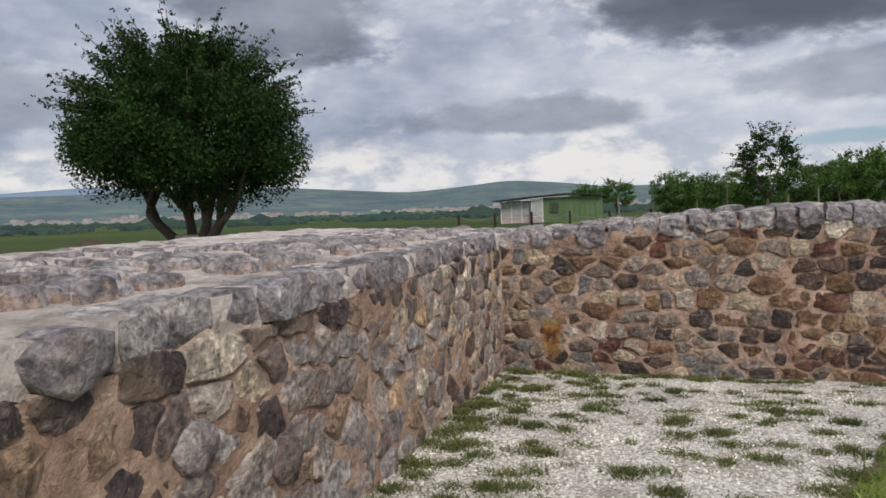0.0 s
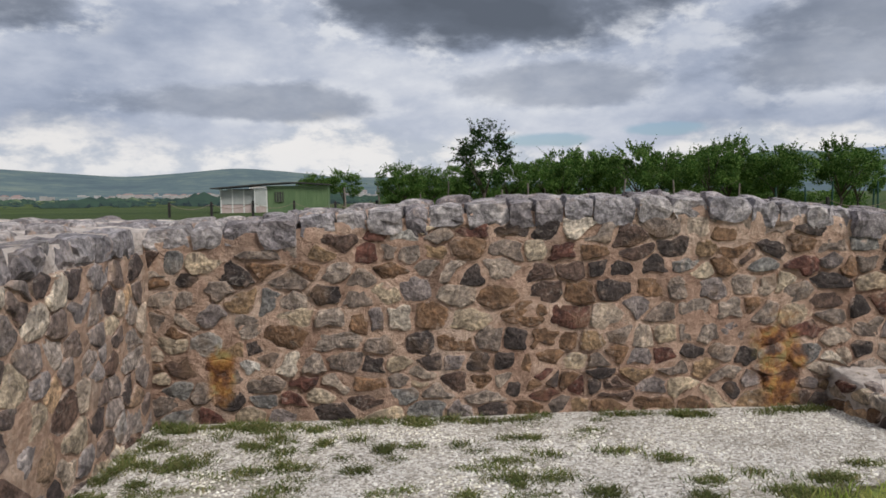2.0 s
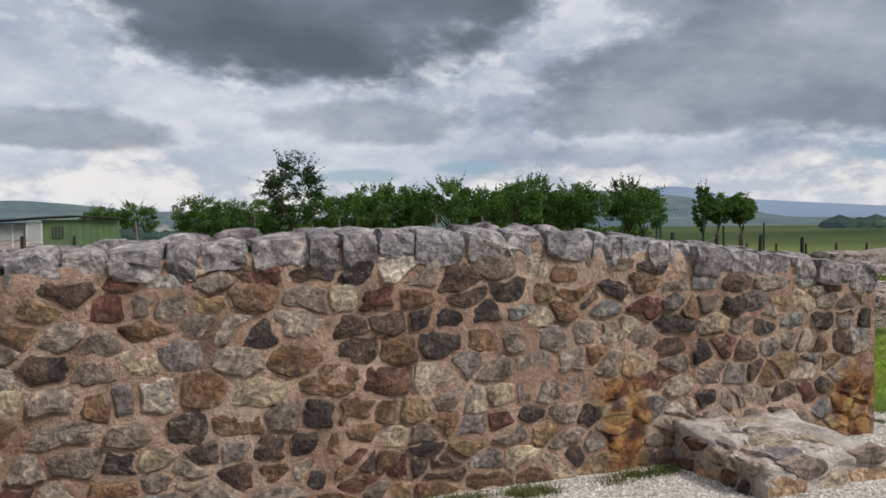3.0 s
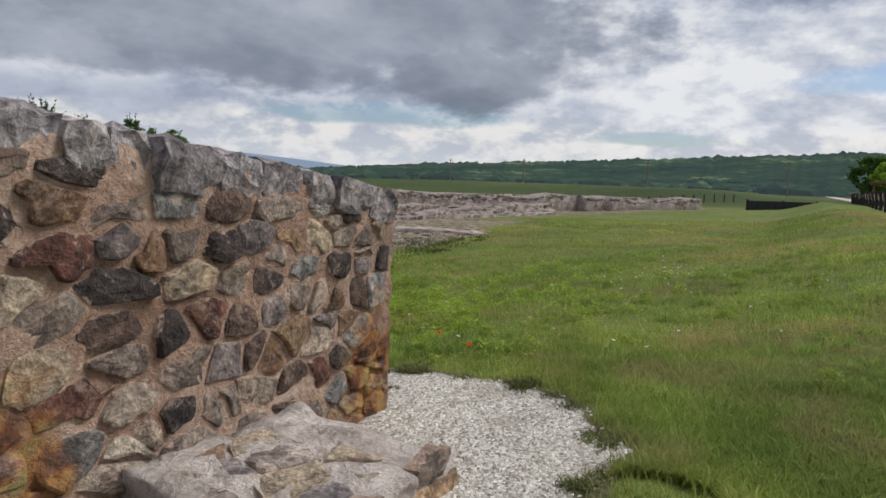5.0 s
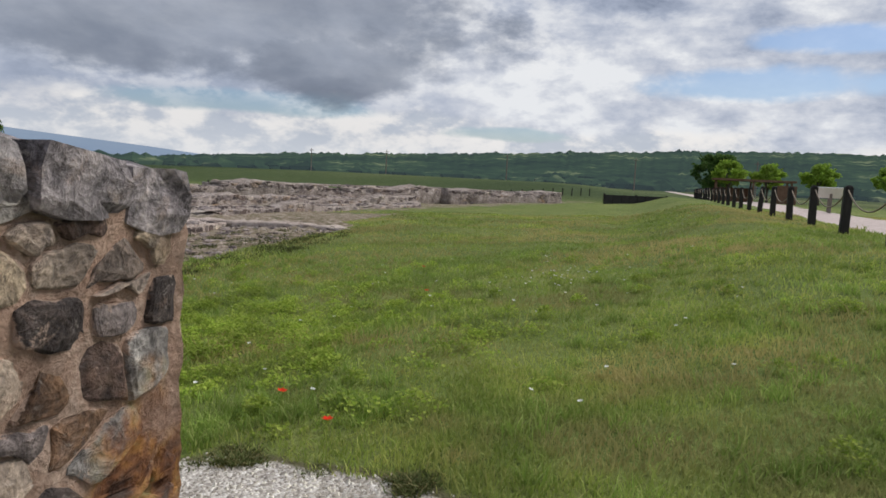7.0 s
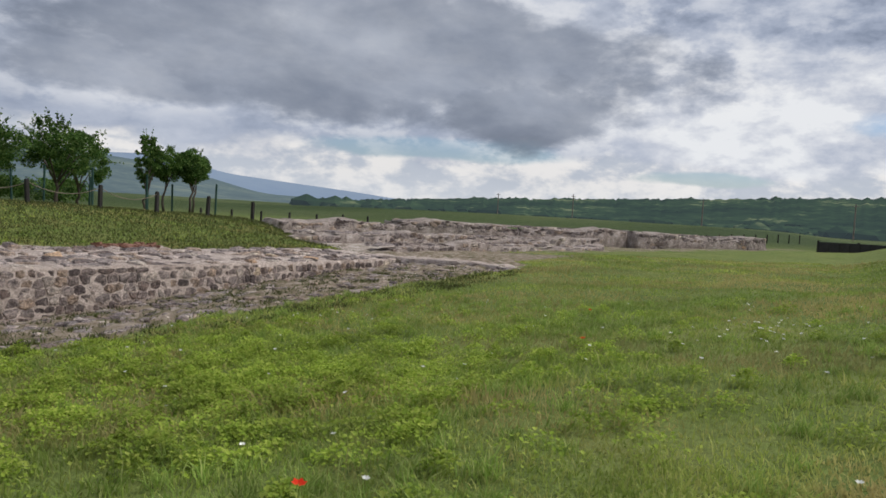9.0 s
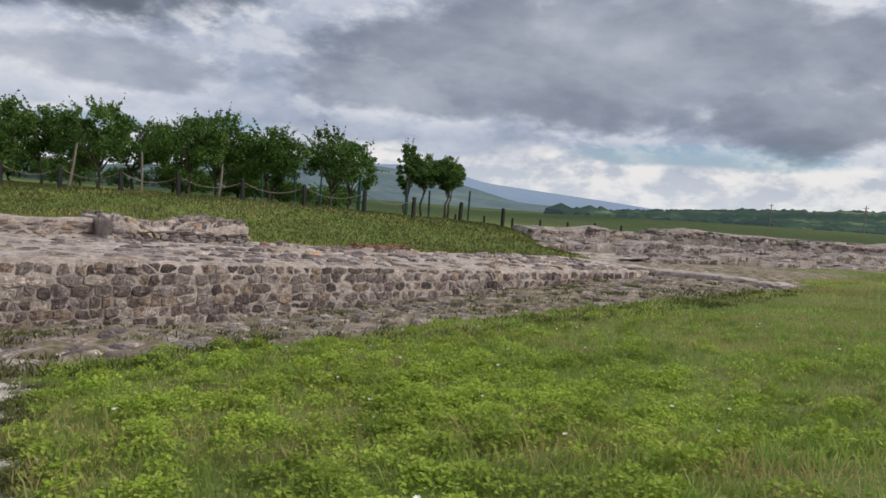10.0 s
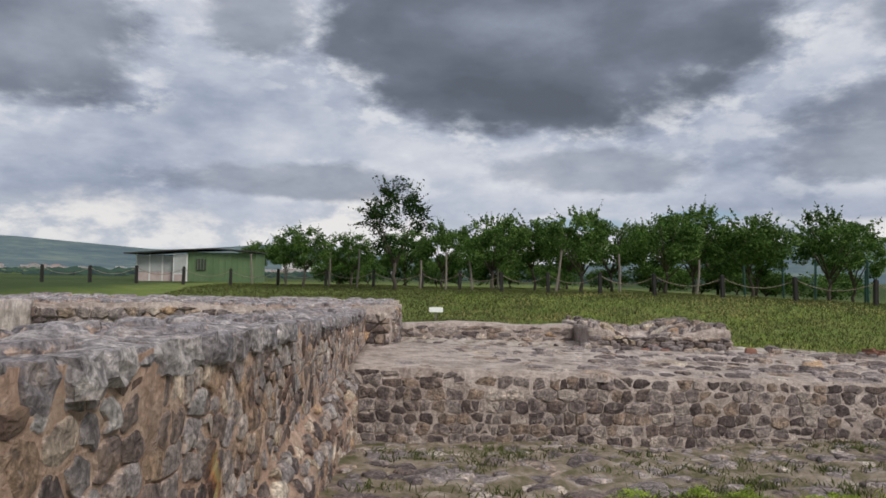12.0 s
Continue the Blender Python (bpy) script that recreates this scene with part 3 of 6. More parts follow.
# ---- rubble masonry ----
def clip_poly(poly, px, py, nx, ny):
    """The part of a polygon on the side of a line to which its normal does not point."""
    out = []
    for i in range(len(poly)):
        ax, ay = poly[i]
        bx, by = poly[(i + 1) % len(poly)]
        da, db = (ax - px) * nx + (ay - py) * ny, (bx - px) * nx + (by - py) * ny
        if da <= 0:
            out.append((ax, ay))
        if da * db < 0:
            k = da / (da - db)
            out.append((ax + (bx - ax) * k, ay + (by - ay) * k))
    return out


def rubble_cells(ulen, lo, hi, w, h, rng, gap, keep=1.0, loose=1.0):
    """Uneven stones in rough courses on a face: outlines in the face's own metres."""
    seeds = []
    zmax = max(hi(u) for u in np.linspace(0, ulen, 20))
    zmin = min(lo(u) for u in np.linspace(0, ulen, 20))
    z = zmin
    while z < zmax + h:
        ch = h * (1 + loose * rng.uniform(-0.4, 0.45))
        u = -rng.uniform(0, w)
        while u < ulen + w:
            cw = w * rng.choice([0.3, 0.55, 0.9, 1.25, 1.75], p=[0.2, 0.22, 0.22, 0.2, 0.16])
            seeds.append((u + cw / 2 + rng.normal(0, 0.13 * w * loose), z + ch / 2 + rng.normal(0, 0.2 * h * loose)))
            u += cw
        z += ch
    seeds = np.array(seeds)
    k = w / h
    cells = []
    for i, (su, sz) in enumerate(seeds):
        if not (-0.02 < su < ulen + 0.02) or not (lo(su) - 0.02 < sz < hi(su) + 0.02) or rng.random() > keep:
            continue
        poly = [(su - w * 1.2, sz - h * 1.4), (su + w * 1.2, sz - h * 1.4), (su + w * 1.2, sz + h * 1.4), (su - w * 1.2, sz + h * 1.4)]
        d = np.hypot(seeds[:, 0] - su, (seeds[:, 1] - sz) * k)
        for j in np.argsort(d)[1:18]:
            qu, qz = seeds[j]
            nu, nz = qu - su, (qz - sz) * k * k
            ln = math.hypot(nu, nz)
            g = gap * rng.uniform(0.3, 2.2)
            poly = clip_poly(poly, (su + qu) / 2 - nu / ln * g, (sz + qz) / 2 - nz / ln * g, nu / ln, nz / ln)
            if len(poly) < 3:
                break
        if len(poly) < 3:
            continue
        poly = clip_poly(clip_poly(poly, 0.01, 0, -1, 0), ulen - 0.01, 0, 1, 0)
        if len(poly) >= 3:
            poly = clip_poly(clip_poly(poly, su, hi(su) - 0.01, 0, 1), su, lo(su), 0, -1)
        if len(poly) < 3:
            continue
        # cut the corners off, once or twice, unevenly
        for _ in range(1):
            cut = []
            for a, b in zip(poly, poly[1:] + poly[:1]):
                q = rng.uniform(0.05, 0.19)
                cut += [(a[0] + (b[0] - a[0]) * q, a[1] + (b[1] - a[1]) * q), (b[0] - (b[0] - a[0]) * q, b[1] - (b[1] - a[1]) * q)]
            poly = cut
            if len(poly) > 9:
                break
        # ragged sides: a broken point on the longer ones
        rag = []
        for a, b in zip(poly, poly[1:] + poly[:1]):
            rag.append(a)
            ln = math.hypot(b[0] - a[0], b[1] - a[1])
            if ln > 0.05:
                k2 = rng.uniform(0.3, 0.7)
                off = rng.normal(0, 0.12) * ln
                rag.append((a[0] + (b[0] - a[0]) * k2 + (b[1] - a[1]) / ln * off, a[1] + (b[1] - a[1]) * k2 - (b[0] - a[0]) / ln * off))
        poly = rag
        area = 0.5 * abs(sum(a[0] * b[1] - b[0] * a[1] for a, b in zip(poly, poly[1:] + poly[:1])))
        if area > w * h * 0.1:
            cells.append(poly)
    return cells


RIMS = (1.0, 0.78, 0.44, 0.17, 0.05)


def stone_geo(poly, rng, depth, proud):
    """A broken stone with that outline: a buried back, a chipped edge and a front of a few cleft faces."""
    pts = np.array(poly)
    c = pts.mean(0)
    n = len(pts)
    size = np.sqrt(np.mean((pts - c) ** 2) * 2)
    slopes = rng.normal(0, 0.16, (3, 2))
    slopes[0] *= 0.4
    offs = np.array([0.0, rng.uniform(0.02, 0.09), rng.uniform(0.04, 0.12)]) * size
    verts, faces = [], []
    for k, (sc, dz) in enumerate(((1.04, -depth), (1.0, proud * -0.4), (0.975, proud * 0.55), (0.86, proud), (0.42, proud * 1.15))):
        for p in pts:
            q = c + (p - c) * sc * (1 + (rng.normal(0, 0.012) if k > 1 else 0))
            z = dz
            if k > 1:
                z += min(float((q - c) @ g) + o for g, o in zip(slopes, offs)) * (0.6 if k == 2 else 1.0) + rng.normal(0, 0.012 * size)
            verts.append((q[0], q[1], max(z, -depth)))
    for k in range(4):
        for i in range(n):
            a, b = k * n + i, k * n + (i + 1) % n
            faces.append((a, b, b + n, a + n))
    faces.append(tuple(range(4 * n, 5 * n)))
    return verts, faces


def add_rim(ob, sizes):
    """Marks the outer rings of each stone, where mortar is smeared over the edge."""
    val = [RIMS[k] for n in sizes for k in range(5) for _ in range(n // 5)]
    at = ob.data.attributes.new("rim", "FLOAT", "POINT")
    at.data.foreach_set("value", val)


def lay_stones(parent, origin, uax, vax, ulen, lo, hi, w, h, seed, gap=0.009, proud=0.017, depth=0.06, mat=None, keep=1.0, limit=300, accents=(), pale=0.07, lift=None, loose=1.0):
    """Stones on one face of a wall, each an object of its own; past the limit joined into one."""
    rng = np.random.default_rng(seed)
    o, ua, va = Vector(origin), Vector(uax), Vector(vax)
    na = ua.cross(va)
    cells = rubble_cells(ulen, lo, hi, w, h, rng, gap, keep, loose)
    rv, rf, counts = [], [], []
    for i, poly in enumerate(cells):
        v, f = stone_geo(poly, rng, depth, proud * rng.uniform(0.6, 1.4))
        v = [o + ua * a + va * b + na * (d + (lift(a, b) if lift else 0.0)) for a, b, d in v]
        if i < limit:
            c = sum((x for x in v), Vector()) / len(v)
            m = PALE if rng.random() < pale else (mat or STONE)
            pu, pz = np.array(poly).mean(0)
            for au, az, am in accents:
                if abs(pu - au) < w * 0.32 and abs(pz - az) < h * 0.42:
                    m = am
            ob = mesh_ob("stone", [x - c for x in v], f, m, parent)
            add_rim(ob, [len(v)])
            ob.location = c - parent.location
        else:
            k = len(rv)
            rv += v
            counts.append(len(v))
            rf += [tuple(k + q for q in g) for g in f]
    if rv:
        st = mesh_ob("stonework", [x - parent.location for x in rv], rf, mat or STONE, parent)
        add_rim(st, counts)
        st["kind"] = "stuff"


def wall_body(name, x0, x1, y0, y1, zb, top, mat, label, step=0.14, rough=0.03, batter=0.0):
    """The mortar core of a wall: sides and an uneven top."""
    bm = bmesh.new()

    def grid(na, nb, f):
        vs = [[bm.verts.new(f(a / na, b / nb)) for b in range(nb + 1)] for a in range(na + 1)]
        for a in range(na):
            for b in range(nb):
                bm.faces.new((vs[a][b], vs[a + 1][b], vs[a + 1][b + 1], vs[a][b + 1]))
    nx, ny, nz = max(2, int((x1 - x0) / step)), max(2, int((y1 - y0) / step)), max(3, int(1.4 / step))
    lx, ly = lambda a: x0 + (x1 - x0) * a, lambda b: y0 + (y1 - y0) * b
    grid(nx, ny, lambda a, b: (lx(a), ly(b), top(lx(a), ly(b))))
    grid(nx, nz, lambda a, c: (lx(a), y0, zb + (top(lx(a), y0) - zb) * c))
    grid(nx, nz, lambda a, c: (lx(1 - a), y1, zb + (top(lx(1 - a), y1) - zb) * c))
    grid(ny, nz, lambda b, c: (x0, ly(1 - b), zb + (top(x0, ly(1 - b)) - zb) * c))
    grid(ny, nz, lambda b, c: (x1, ly(b), zb + (top(x1, ly(b)) - zb) * c))
    bmesh.ops.remove_doubles(bm, verts=bm.verts, dist=0.001)
    for v in bm.verts:
        p = v.co.copy()
        v.co += rough3(p, 2.6, rough * 0.6) + rough3(p, 8.0, rough * 0.5) + rough3(p, 21.0, rough * 0.3)
    bmesh.ops.recalc_face_normals(bm, faces=bm.faces)
    ob = part(name, bm, mat, smooth=True)
    return tagged(ob, label, "stone wall", kind="structure")


def cap_geo(w, d, h, rng):
    """A squared, weathered block lying along a wall's edge."""
    bm = bmesh.new()
    bmesh.ops.create_cube(bm, size=1)
    bmesh.ops.subdivide_edges(bm, edges=bm.edges[:], cuts=2, use_grid_fill=True)
    for v in bm.verts:
        x, y, z = v.co
        r = 1 - 0.07 * (abs(x * 2) ** 3 * abs(z * 2) ** 3) - 0.05 * (abs(y * 2) ** 3 * abs(z * 2) ** 3)
        v.co = Vector((x * w * r, y * d * r, z * h * r)) + Vector(rng.normal(0, 0.008, 3))
    return bm


def lay_caps(parent, run, size, seed, mat=None, depth=0.32, high=0.2, tip=0.0, skip=None):
    """Cap stones in a row: run(s) gives the outer edge's place at the wall's top, s in metres."""
    rng = np.random.default_rng(seed)
    s, total = 0.0, size
    while s < total - 0.05:
        w = min(rng.choice([0.17, 0.22, 0.27, 0.33]), total - s)
        h = high * rng.uniform(0.85, 1.2)
        p = run(s + w / 2)
        if skip and skip(p):
            s += w
            continue
        bm = cap_geo(w * 0.93, depth * rng.uniform(0.85, 1.2), h, rng)
        a = run(min(s + w, total)) - run(s)
        ob = part("cap_stone", bm, mat or CAP, parent)
        yaw, pitch = math.degrees(math.atan2(a.y, a.x)), math.degrees(math.atan2(a.z, math.hypot(a.x, a.y)))
        inward = Vector((-math.sin(radians(yaw)), math.cos(radians(yaw)), 0)) * (depth / 2 - 0.026 + rng.normal(0, 0.012))
        ob.matrix_basis = Matrix.Translation(-parent.location) @ pose(*(p + inward + Vector((0, 0, -h * 0.38))), tip + rng.normal(0, 2.5), -pitch + rng.normal(0, 2), yaw + rng.normal(0, 2.5))
        s += w


# the two high walls of the room and the walls of the tower behind
X0, Y1, X3, Y2 = -1.81, 7.56, 5.0, 18.15


def top_w1(x, y):
    z = np.interp(x, [-6, -1.8, -0.3, 1.2, 2.4, 3.3, 4.2, 5.2], [1.38, 1.36, 1.48, 1.56, 1.55, 1.46, 1.36, 1.24])
    return float(z - smooth01((y - 8.2) / 3) * 0.35)


def top_w0(x, y):
    return float(np.interp(x, [-5, -1.8], [1.42, 1.34]) + np.interp(y, [-3, 2, 7.5], [-0.02, 0.0, 0.04]))


def top_w3(x, y):
    return float(np.interp(y, [9, 10, 13.3, 17.8, 22], [0.95, 0.88, 0.76, 0.56, 0.5]))


def build_high_walls():
    w0 = wall_body("wall_west", -5.0, X0, -3.0, 9.4, -0.2, top_w0, MORTAR_TOP, "thick rubble wall with pale mortar and weathered stone top", step=0.09)
    lo, hi = (lambda u: float(ground_z(-1.7, u - 1.0)) - 0.03), (lambda u: top_w0(X0, u - 1.0) - 0.13)
    wall_face_mortar("mortar_face", w0, (X0 + 0.006, -2.9, 0), (0, 1, 0), 10.46, lambda u: -0.1, lambda u: top_w0(X0, u - 2.9) - 0.15)
    lay_stones(w0, (X0 + 0.03, -1.0, 0), (0, 1, 0), (0, 0, 1), 8.5, lo, hi, 0.28, 0.18, 11, gap=0.0068, proud=0.014, pale=0.09, mat=WEST_STONE)
    lay_caps(w0, lambda s: Vector((X0 + 0.0, -0.9 + s, top_w0(X0, -0.9 + s))), 8.2, 21, depth=0.25, high=0.17, skip=lambda p: 1.75 < p.y < 2.25)
    lay_stones(w0, (-4.9, -1.0, 1.375), (1, 0, 0.0), (0, 1, 0), 2.8, lambda u: 0.0, lambda u: 10.2, 0.29, 0.22, 31, gap=0.026, proud=0.05, depth=0.05, mat=CAP, keep=0.68, limit=200, pale=0.0)

    rng = np.random.default_rng(71)
    for y, z, w, h in ((2.0, 1.265, 0.165, 0.105), (3.1, 0.6, 0.12, 0.12), (2.5, 0.85, 0.12, 0.1)):
        poly = [(math.cos(t) * w * rng.uniform(0.85, 1.1), math.sin(t) * h * rng.uniform(0.85, 1.1)) for t in np.linspace(0, math.tau, 12)[:-1]]
        v, f = stone_geo(poly, rng, 0.1, 0.04)
        big = mesh_ob("stone", [(d, u, q) for u, q, d in v], f, WEST_STONE if z < 1 else CAP, w0, smooth=True)
        big.location = (X0 + 0.035, y, z)
    w1 = wall_body("wall_north", X0 - 1.2, 5.12, Y1, 9.0, -0.3, lambda x, y: top_w1(x, y) - 0.06 * smooth01((8.05 - y) / 0.4), MORTAR, "rubble stone wall in pink mortar with grey cap stones", rough=0.034, step=0.055)
    acc = tuple((u + 1.81, z, m) for u, z, m in ((0.95, 0.62, PALE), (-0.85, 0.45, PALE), (1.95, 1.27, PALE), (2.95, 0.93, PALE), (2.1, 0.35, PALE), (2.0, 0.83, PALE), (3.85, 0.95, PALE)))
    lay_stones(w1, (X0, Y1, 0), (1, 0, 0), (0, 0, 1), 6.9, lambda u: -0.04, lambda u: top_w1(X0 + u, Y1) - 0.12, 0.24, 0.145, 12, gap=0.0092, proud=0.017, accents=acc, pale=0.03)
    lay_caps(w1, lambda s: Vector((X0 + s, Y1, top_w1(X0 + s, Y1) + 0.0)), 6.92, 22, depth=0.28, high=0.185, tip=5.0)
    lay_stones(w1, (5.12, Y1, 0), (0, 1, 0), (0, 0, 1), 1.44, lambda u: -0.15, lambda u: top_w1(5.12, Y1 + u) - 0.06, 0.23, 0.15, 13, gap=0.007, proud=0.02)
    lay_stones(w1, (X0 - 1.0, 7.95, 1.45), (1, 0, 0), (0, 1, 0), 7.8, lambda u: 0, lambda u: 1.0, 0.36, 0.28, 32, gap=0.03, proud=0.05, depth=0.1, mat=CAP, keep=0.85, pale=0.0, lift=lambda u, v: top_w1(X0 - 1.0 + u, 7.95 + v) - 1.45)

    w3 = wall_body("wall_east", 3.8, X3, 9.0, 21.0, -1.7, top_w3, MORTAR, "long weathered tower wall of grey rubble stone", rough=0.034, step=0.075)
    lay_stones(w3, (X3, 9.0, 0), (0, 1, 0), (0, 0, 1), 12.0, lambda u: float(np.interp(u, [0, 9, 9.2, 12], [-0.35, -1.5, -0.2, -0.2])), lambda u: top_w3(0, 9 + u) - 0.08, 0.2, 0.15, 14, gap=0.007, proud=0.013, pale=0.1, mat=WEST_STONE)
    lay_caps(w3, lambda s: Vector((X3, 9.0 + s, top_w3(0, 9 + s) + 0.01)), 11.9, 23, depth=0.26, high=0.15)
    lay_stones(w3, (3.85, 9.0, 0.92), (1, 0, 0), (0, 1, -0.033), 1.0, lambda u: 0, lambda u: 11.8, 0.34, 0.36, 33, gap=0.03, proud=0.05, depth=0.1, mat=CAP, keep=0.85, pale=0.0, lift=lambda u, v: top_w3(0, 9 + v) - 0.92 + 0.033 * v)
    # sloping footing along the tower wall
    ft = wall_body("footing", X3 - 0.05, X3 + 0.2, 10.6, 17.6, -1.7, lambda x, y: float(np.interp(y, [10.6, 11.5, 13.5, 17.6], [-0.28, -0.26, -0.1, -0.2]) - (x - X3) * 1.6), MORTAR, "sloping mortar footing with stones along the tower wall", rough=0.07)
    lay_stones(ft, (X3 + 0.2, 10.65, 0), (0, 1, 0), (0, 0, 1), 6.8, lambda u: float(ground_z(5.4, 10.6 + u)) - 0.05, lambda u: float(np.interp(u, [0, 3, 6.8], [-0.56, -0.42, -0.5])), 0.26, 0.14, 15, gap=0.009, mat=WEST_STONE, pale=0.2)
    lay_stones(ft, (X3 + 0.21, 10.7, -0.58), (0, 1, 0.035), (-0.53, 0, 0.85), 6.7, lambda u: 0.0, lambda u: 0.36, 0.26, 0.16, 25, gap=0.01, proud=0.04, keep=0.85, pale=0.12, mat=WEST_STONE)
    for i in range(6):
        rng = np.random.default_rng(60 + i)
        br = part("brick", box_bm((0.2, 0.11, 0.045), (0, 0, 0), 0.012), BRICK_RED, ft)
        br.matrix_basis = pose(X3 + 0.19 + rng.normal(0, 0.02), 10.75 + i * 0.14, -0.5 + 0.045 * (i % 3) + 0.02 * i, rng.normal(0, 6), 14 + rng.normal(0, 4), 80 + rng.normal(0, 10))

    w4 = wall_body("wall_far", -3.0, 5.48, 21.0, 24.6, -0.8, lambda x, y: float(0.56 + 0.03 * math.sin(x * 1.3)), MORTAR_FAR, "broad ruined tower wall, top level with mortar", step=0.2)
    lay_stones(w4, (5.5, 21.0, 0), (0, 1, 0), (0, 0, 1), 3.6, lambda u: -0.4, lambda u: 0.5, 0.26, 0.17, 16, mat=FAR_STONE, proud=0.05)
    lay_stones(w4, (-2.9, 20.98, 0), (1, 0, 0), (0, 0, 1), 8.36, lambda u: -0.3, lambda u: 0.52, 0.28, 0.16, 17, mat=FAR_STONE, proud=0.05, gap=0.006)
    lay_stones(w4, (-2.9, 21.05, 0.57), (1, 0, 0), (0, 1, 0), 8.3, lambda u: 0, lambda u: 3.5, 0.45, 0.36, 34, gap=0.03, proud=0.04, mat=CAP, keep=0.8, pale=0.0)
    w5 = wall_body("wall_inner", X0 - 1.2, -1.0, 9.0, 21.0, -0.6, lambda x, y: float(np.interp(y, [9, 14, 21], [1.25, 0.85, 0.6])), MORTAR_TOP, "ruined side wall of the tower room", step=0.22)
    lay_stones(w5, (X0 - 1.1, 9.4, 0), (1, 0, 0), (0, 1, 0), 1.8, lambda u: 0, lambda u: 0.1, 0.4, 0.3, 35, mat=CAP)


def wall_face_mortar(name, parent, o, uax, ulen, lo, hi):
    """A thin coat of pink mortar on a wall's face."""
    o, ua = Vector(o), Vector(uax)
    nu, nv = int(ulen / 0.055), 26
    na = ua.cross(Vector((0, 0, 1)))
    v = []
    for a in range(nu + 1):
        u = ulen * a / nu
        for b in range(nv + 1):
            p = o + ua * u + Vector((0, 0, lo(u) + (hi(u) - lo(u)) * b / nv))
            v.append(p + rough3(p, 2.6, 0.018) + rough3(p, 8, 0.017) + rough3(p, 21, 0.01) + na * 0.024)
    f = [(a * (nv + 1) + b, (a + 1) * (nv + 1) + b, (a + 1) * (nv + 1) + b + 1, a * (nv + 1) + b + 1) for a in range(nu) for b in range(nv)]
    return mesh_ob(name, [p - parent.location for p in v], f, MORTAR, parent, "rough pink mortar coat", True)


def build_bench():
    """A low stump of masonry against the wall near its end."""
    b = wall_body("masonry_stump", 3.25, 4.3, 6.72, Y1 - 0.005, -0.12, lambda x, y: float(0.2 + 0.06 * (y - 6.7) - 0.12 * max(0, x - 3.9)), MORTAR_TOP, "low stump of pale mortared stone against the wall", step=0.06, rough=0.07)
    lay_stones(b, (3.25, 6.72, 0), (1, 0, 0), (0, 0, 1), 1.05, lambda u: -0.05, lambda u: 0.21, 0.34, 0.17, 18, proud=0.02, mat=STONE, pale=0.3)
    lay_stones(b, (3.25, Y1 - 0.02, 0), (0, -1, 0), (0, 0, 1), 0.82, lambda u: -0.05, lambda u: 0.22, 0.24, 0.13, 26, proud=0.03, mat=STONE, pale=0.25)
    lay_stones(b, (4.3, 6.72, 0), (0, 1, 0), (0, 0, 1), 0.8, lambda u: -0.05, lambda u: 0.12, 0.3, 0.13, 19, proud=0.012, mat=STONE, pale=0.3)
    lay_stones(b, (3.28, 6.76, 0.205), (1, 0, 0), (0, 1, 0.06), 0.7, lambda u: 0, lambda u: 0.7, 0.3, 0.22, 20, proud=0.008, gap=0.006, mat=WEST_STONE, keep=0.75, pale=0.45, lift=lambda u, v: -0.12 * max(0, 3.28 + u - 3.9))


build_high_walls()
build_bench()


# ---- the curtain wall and the ruins beyond ----
def top_w2(x, y):
    return float(np.interp(x, [5, 8.2, 12, 18.4, 22], [-0.15, -0.22, -0.29, -0.38, -0.40]) + (y - Y2) * 0.02)


def build_curtain():
    w2 = wall_body("wall_curtain", X3, 22.0, Y2, 21.4, -2.0, top_w2, MORTAR_FAR, "long low curtain wall of squared grey stone with a broad mortared top", step=0.2)
    lay_stones(w2, (X3, Y2, 0), (1, 0, 0), (0, 0, 1), 17.0, lambda u: float(np.interp(u, [0, 17], [-1.45, -0.95])), lambda u: top_w2(X3 + u, Y2) - 0.03, 0.235, 0.16, 41, gap=0.005, proud=0.014, mat=CURTAIN_STONE, limit=460, pale=0.008, loose=0.45)
    lay_stones(w2, (X3 + 0.1, Y2 + 0.05, -0.215), (1, 0, -0.012), (0, 1, 0.02), 16.8, lambda u: 0, lambda u: 3.2, 0.42, 0.34, 42, gap=0.035, proud=0.045, mat=FAR_STONE, keep=0.66, limit=150, pale=0.1)
    ret = wall_body("wall_return", 22.0, 22.9, 13.9, 21.4, -1.2, lambda x, y: float(np.interp(y, [13.9, 16, 19], [-0.32, -0.3, -0.38])), MORTAR_FAR, "low rubble return wall half sunk in the meadow", step=0.2, rough=0.06)
    lay_stones(ret, (22.0, 20.0, 0), (0, -1, 0), (0, 0, 1), 6.0, lambda u: -0.85, lambda u: -0.4, 0.34, 0.18, 43, mat=FAR_STONE, pale=0.15)


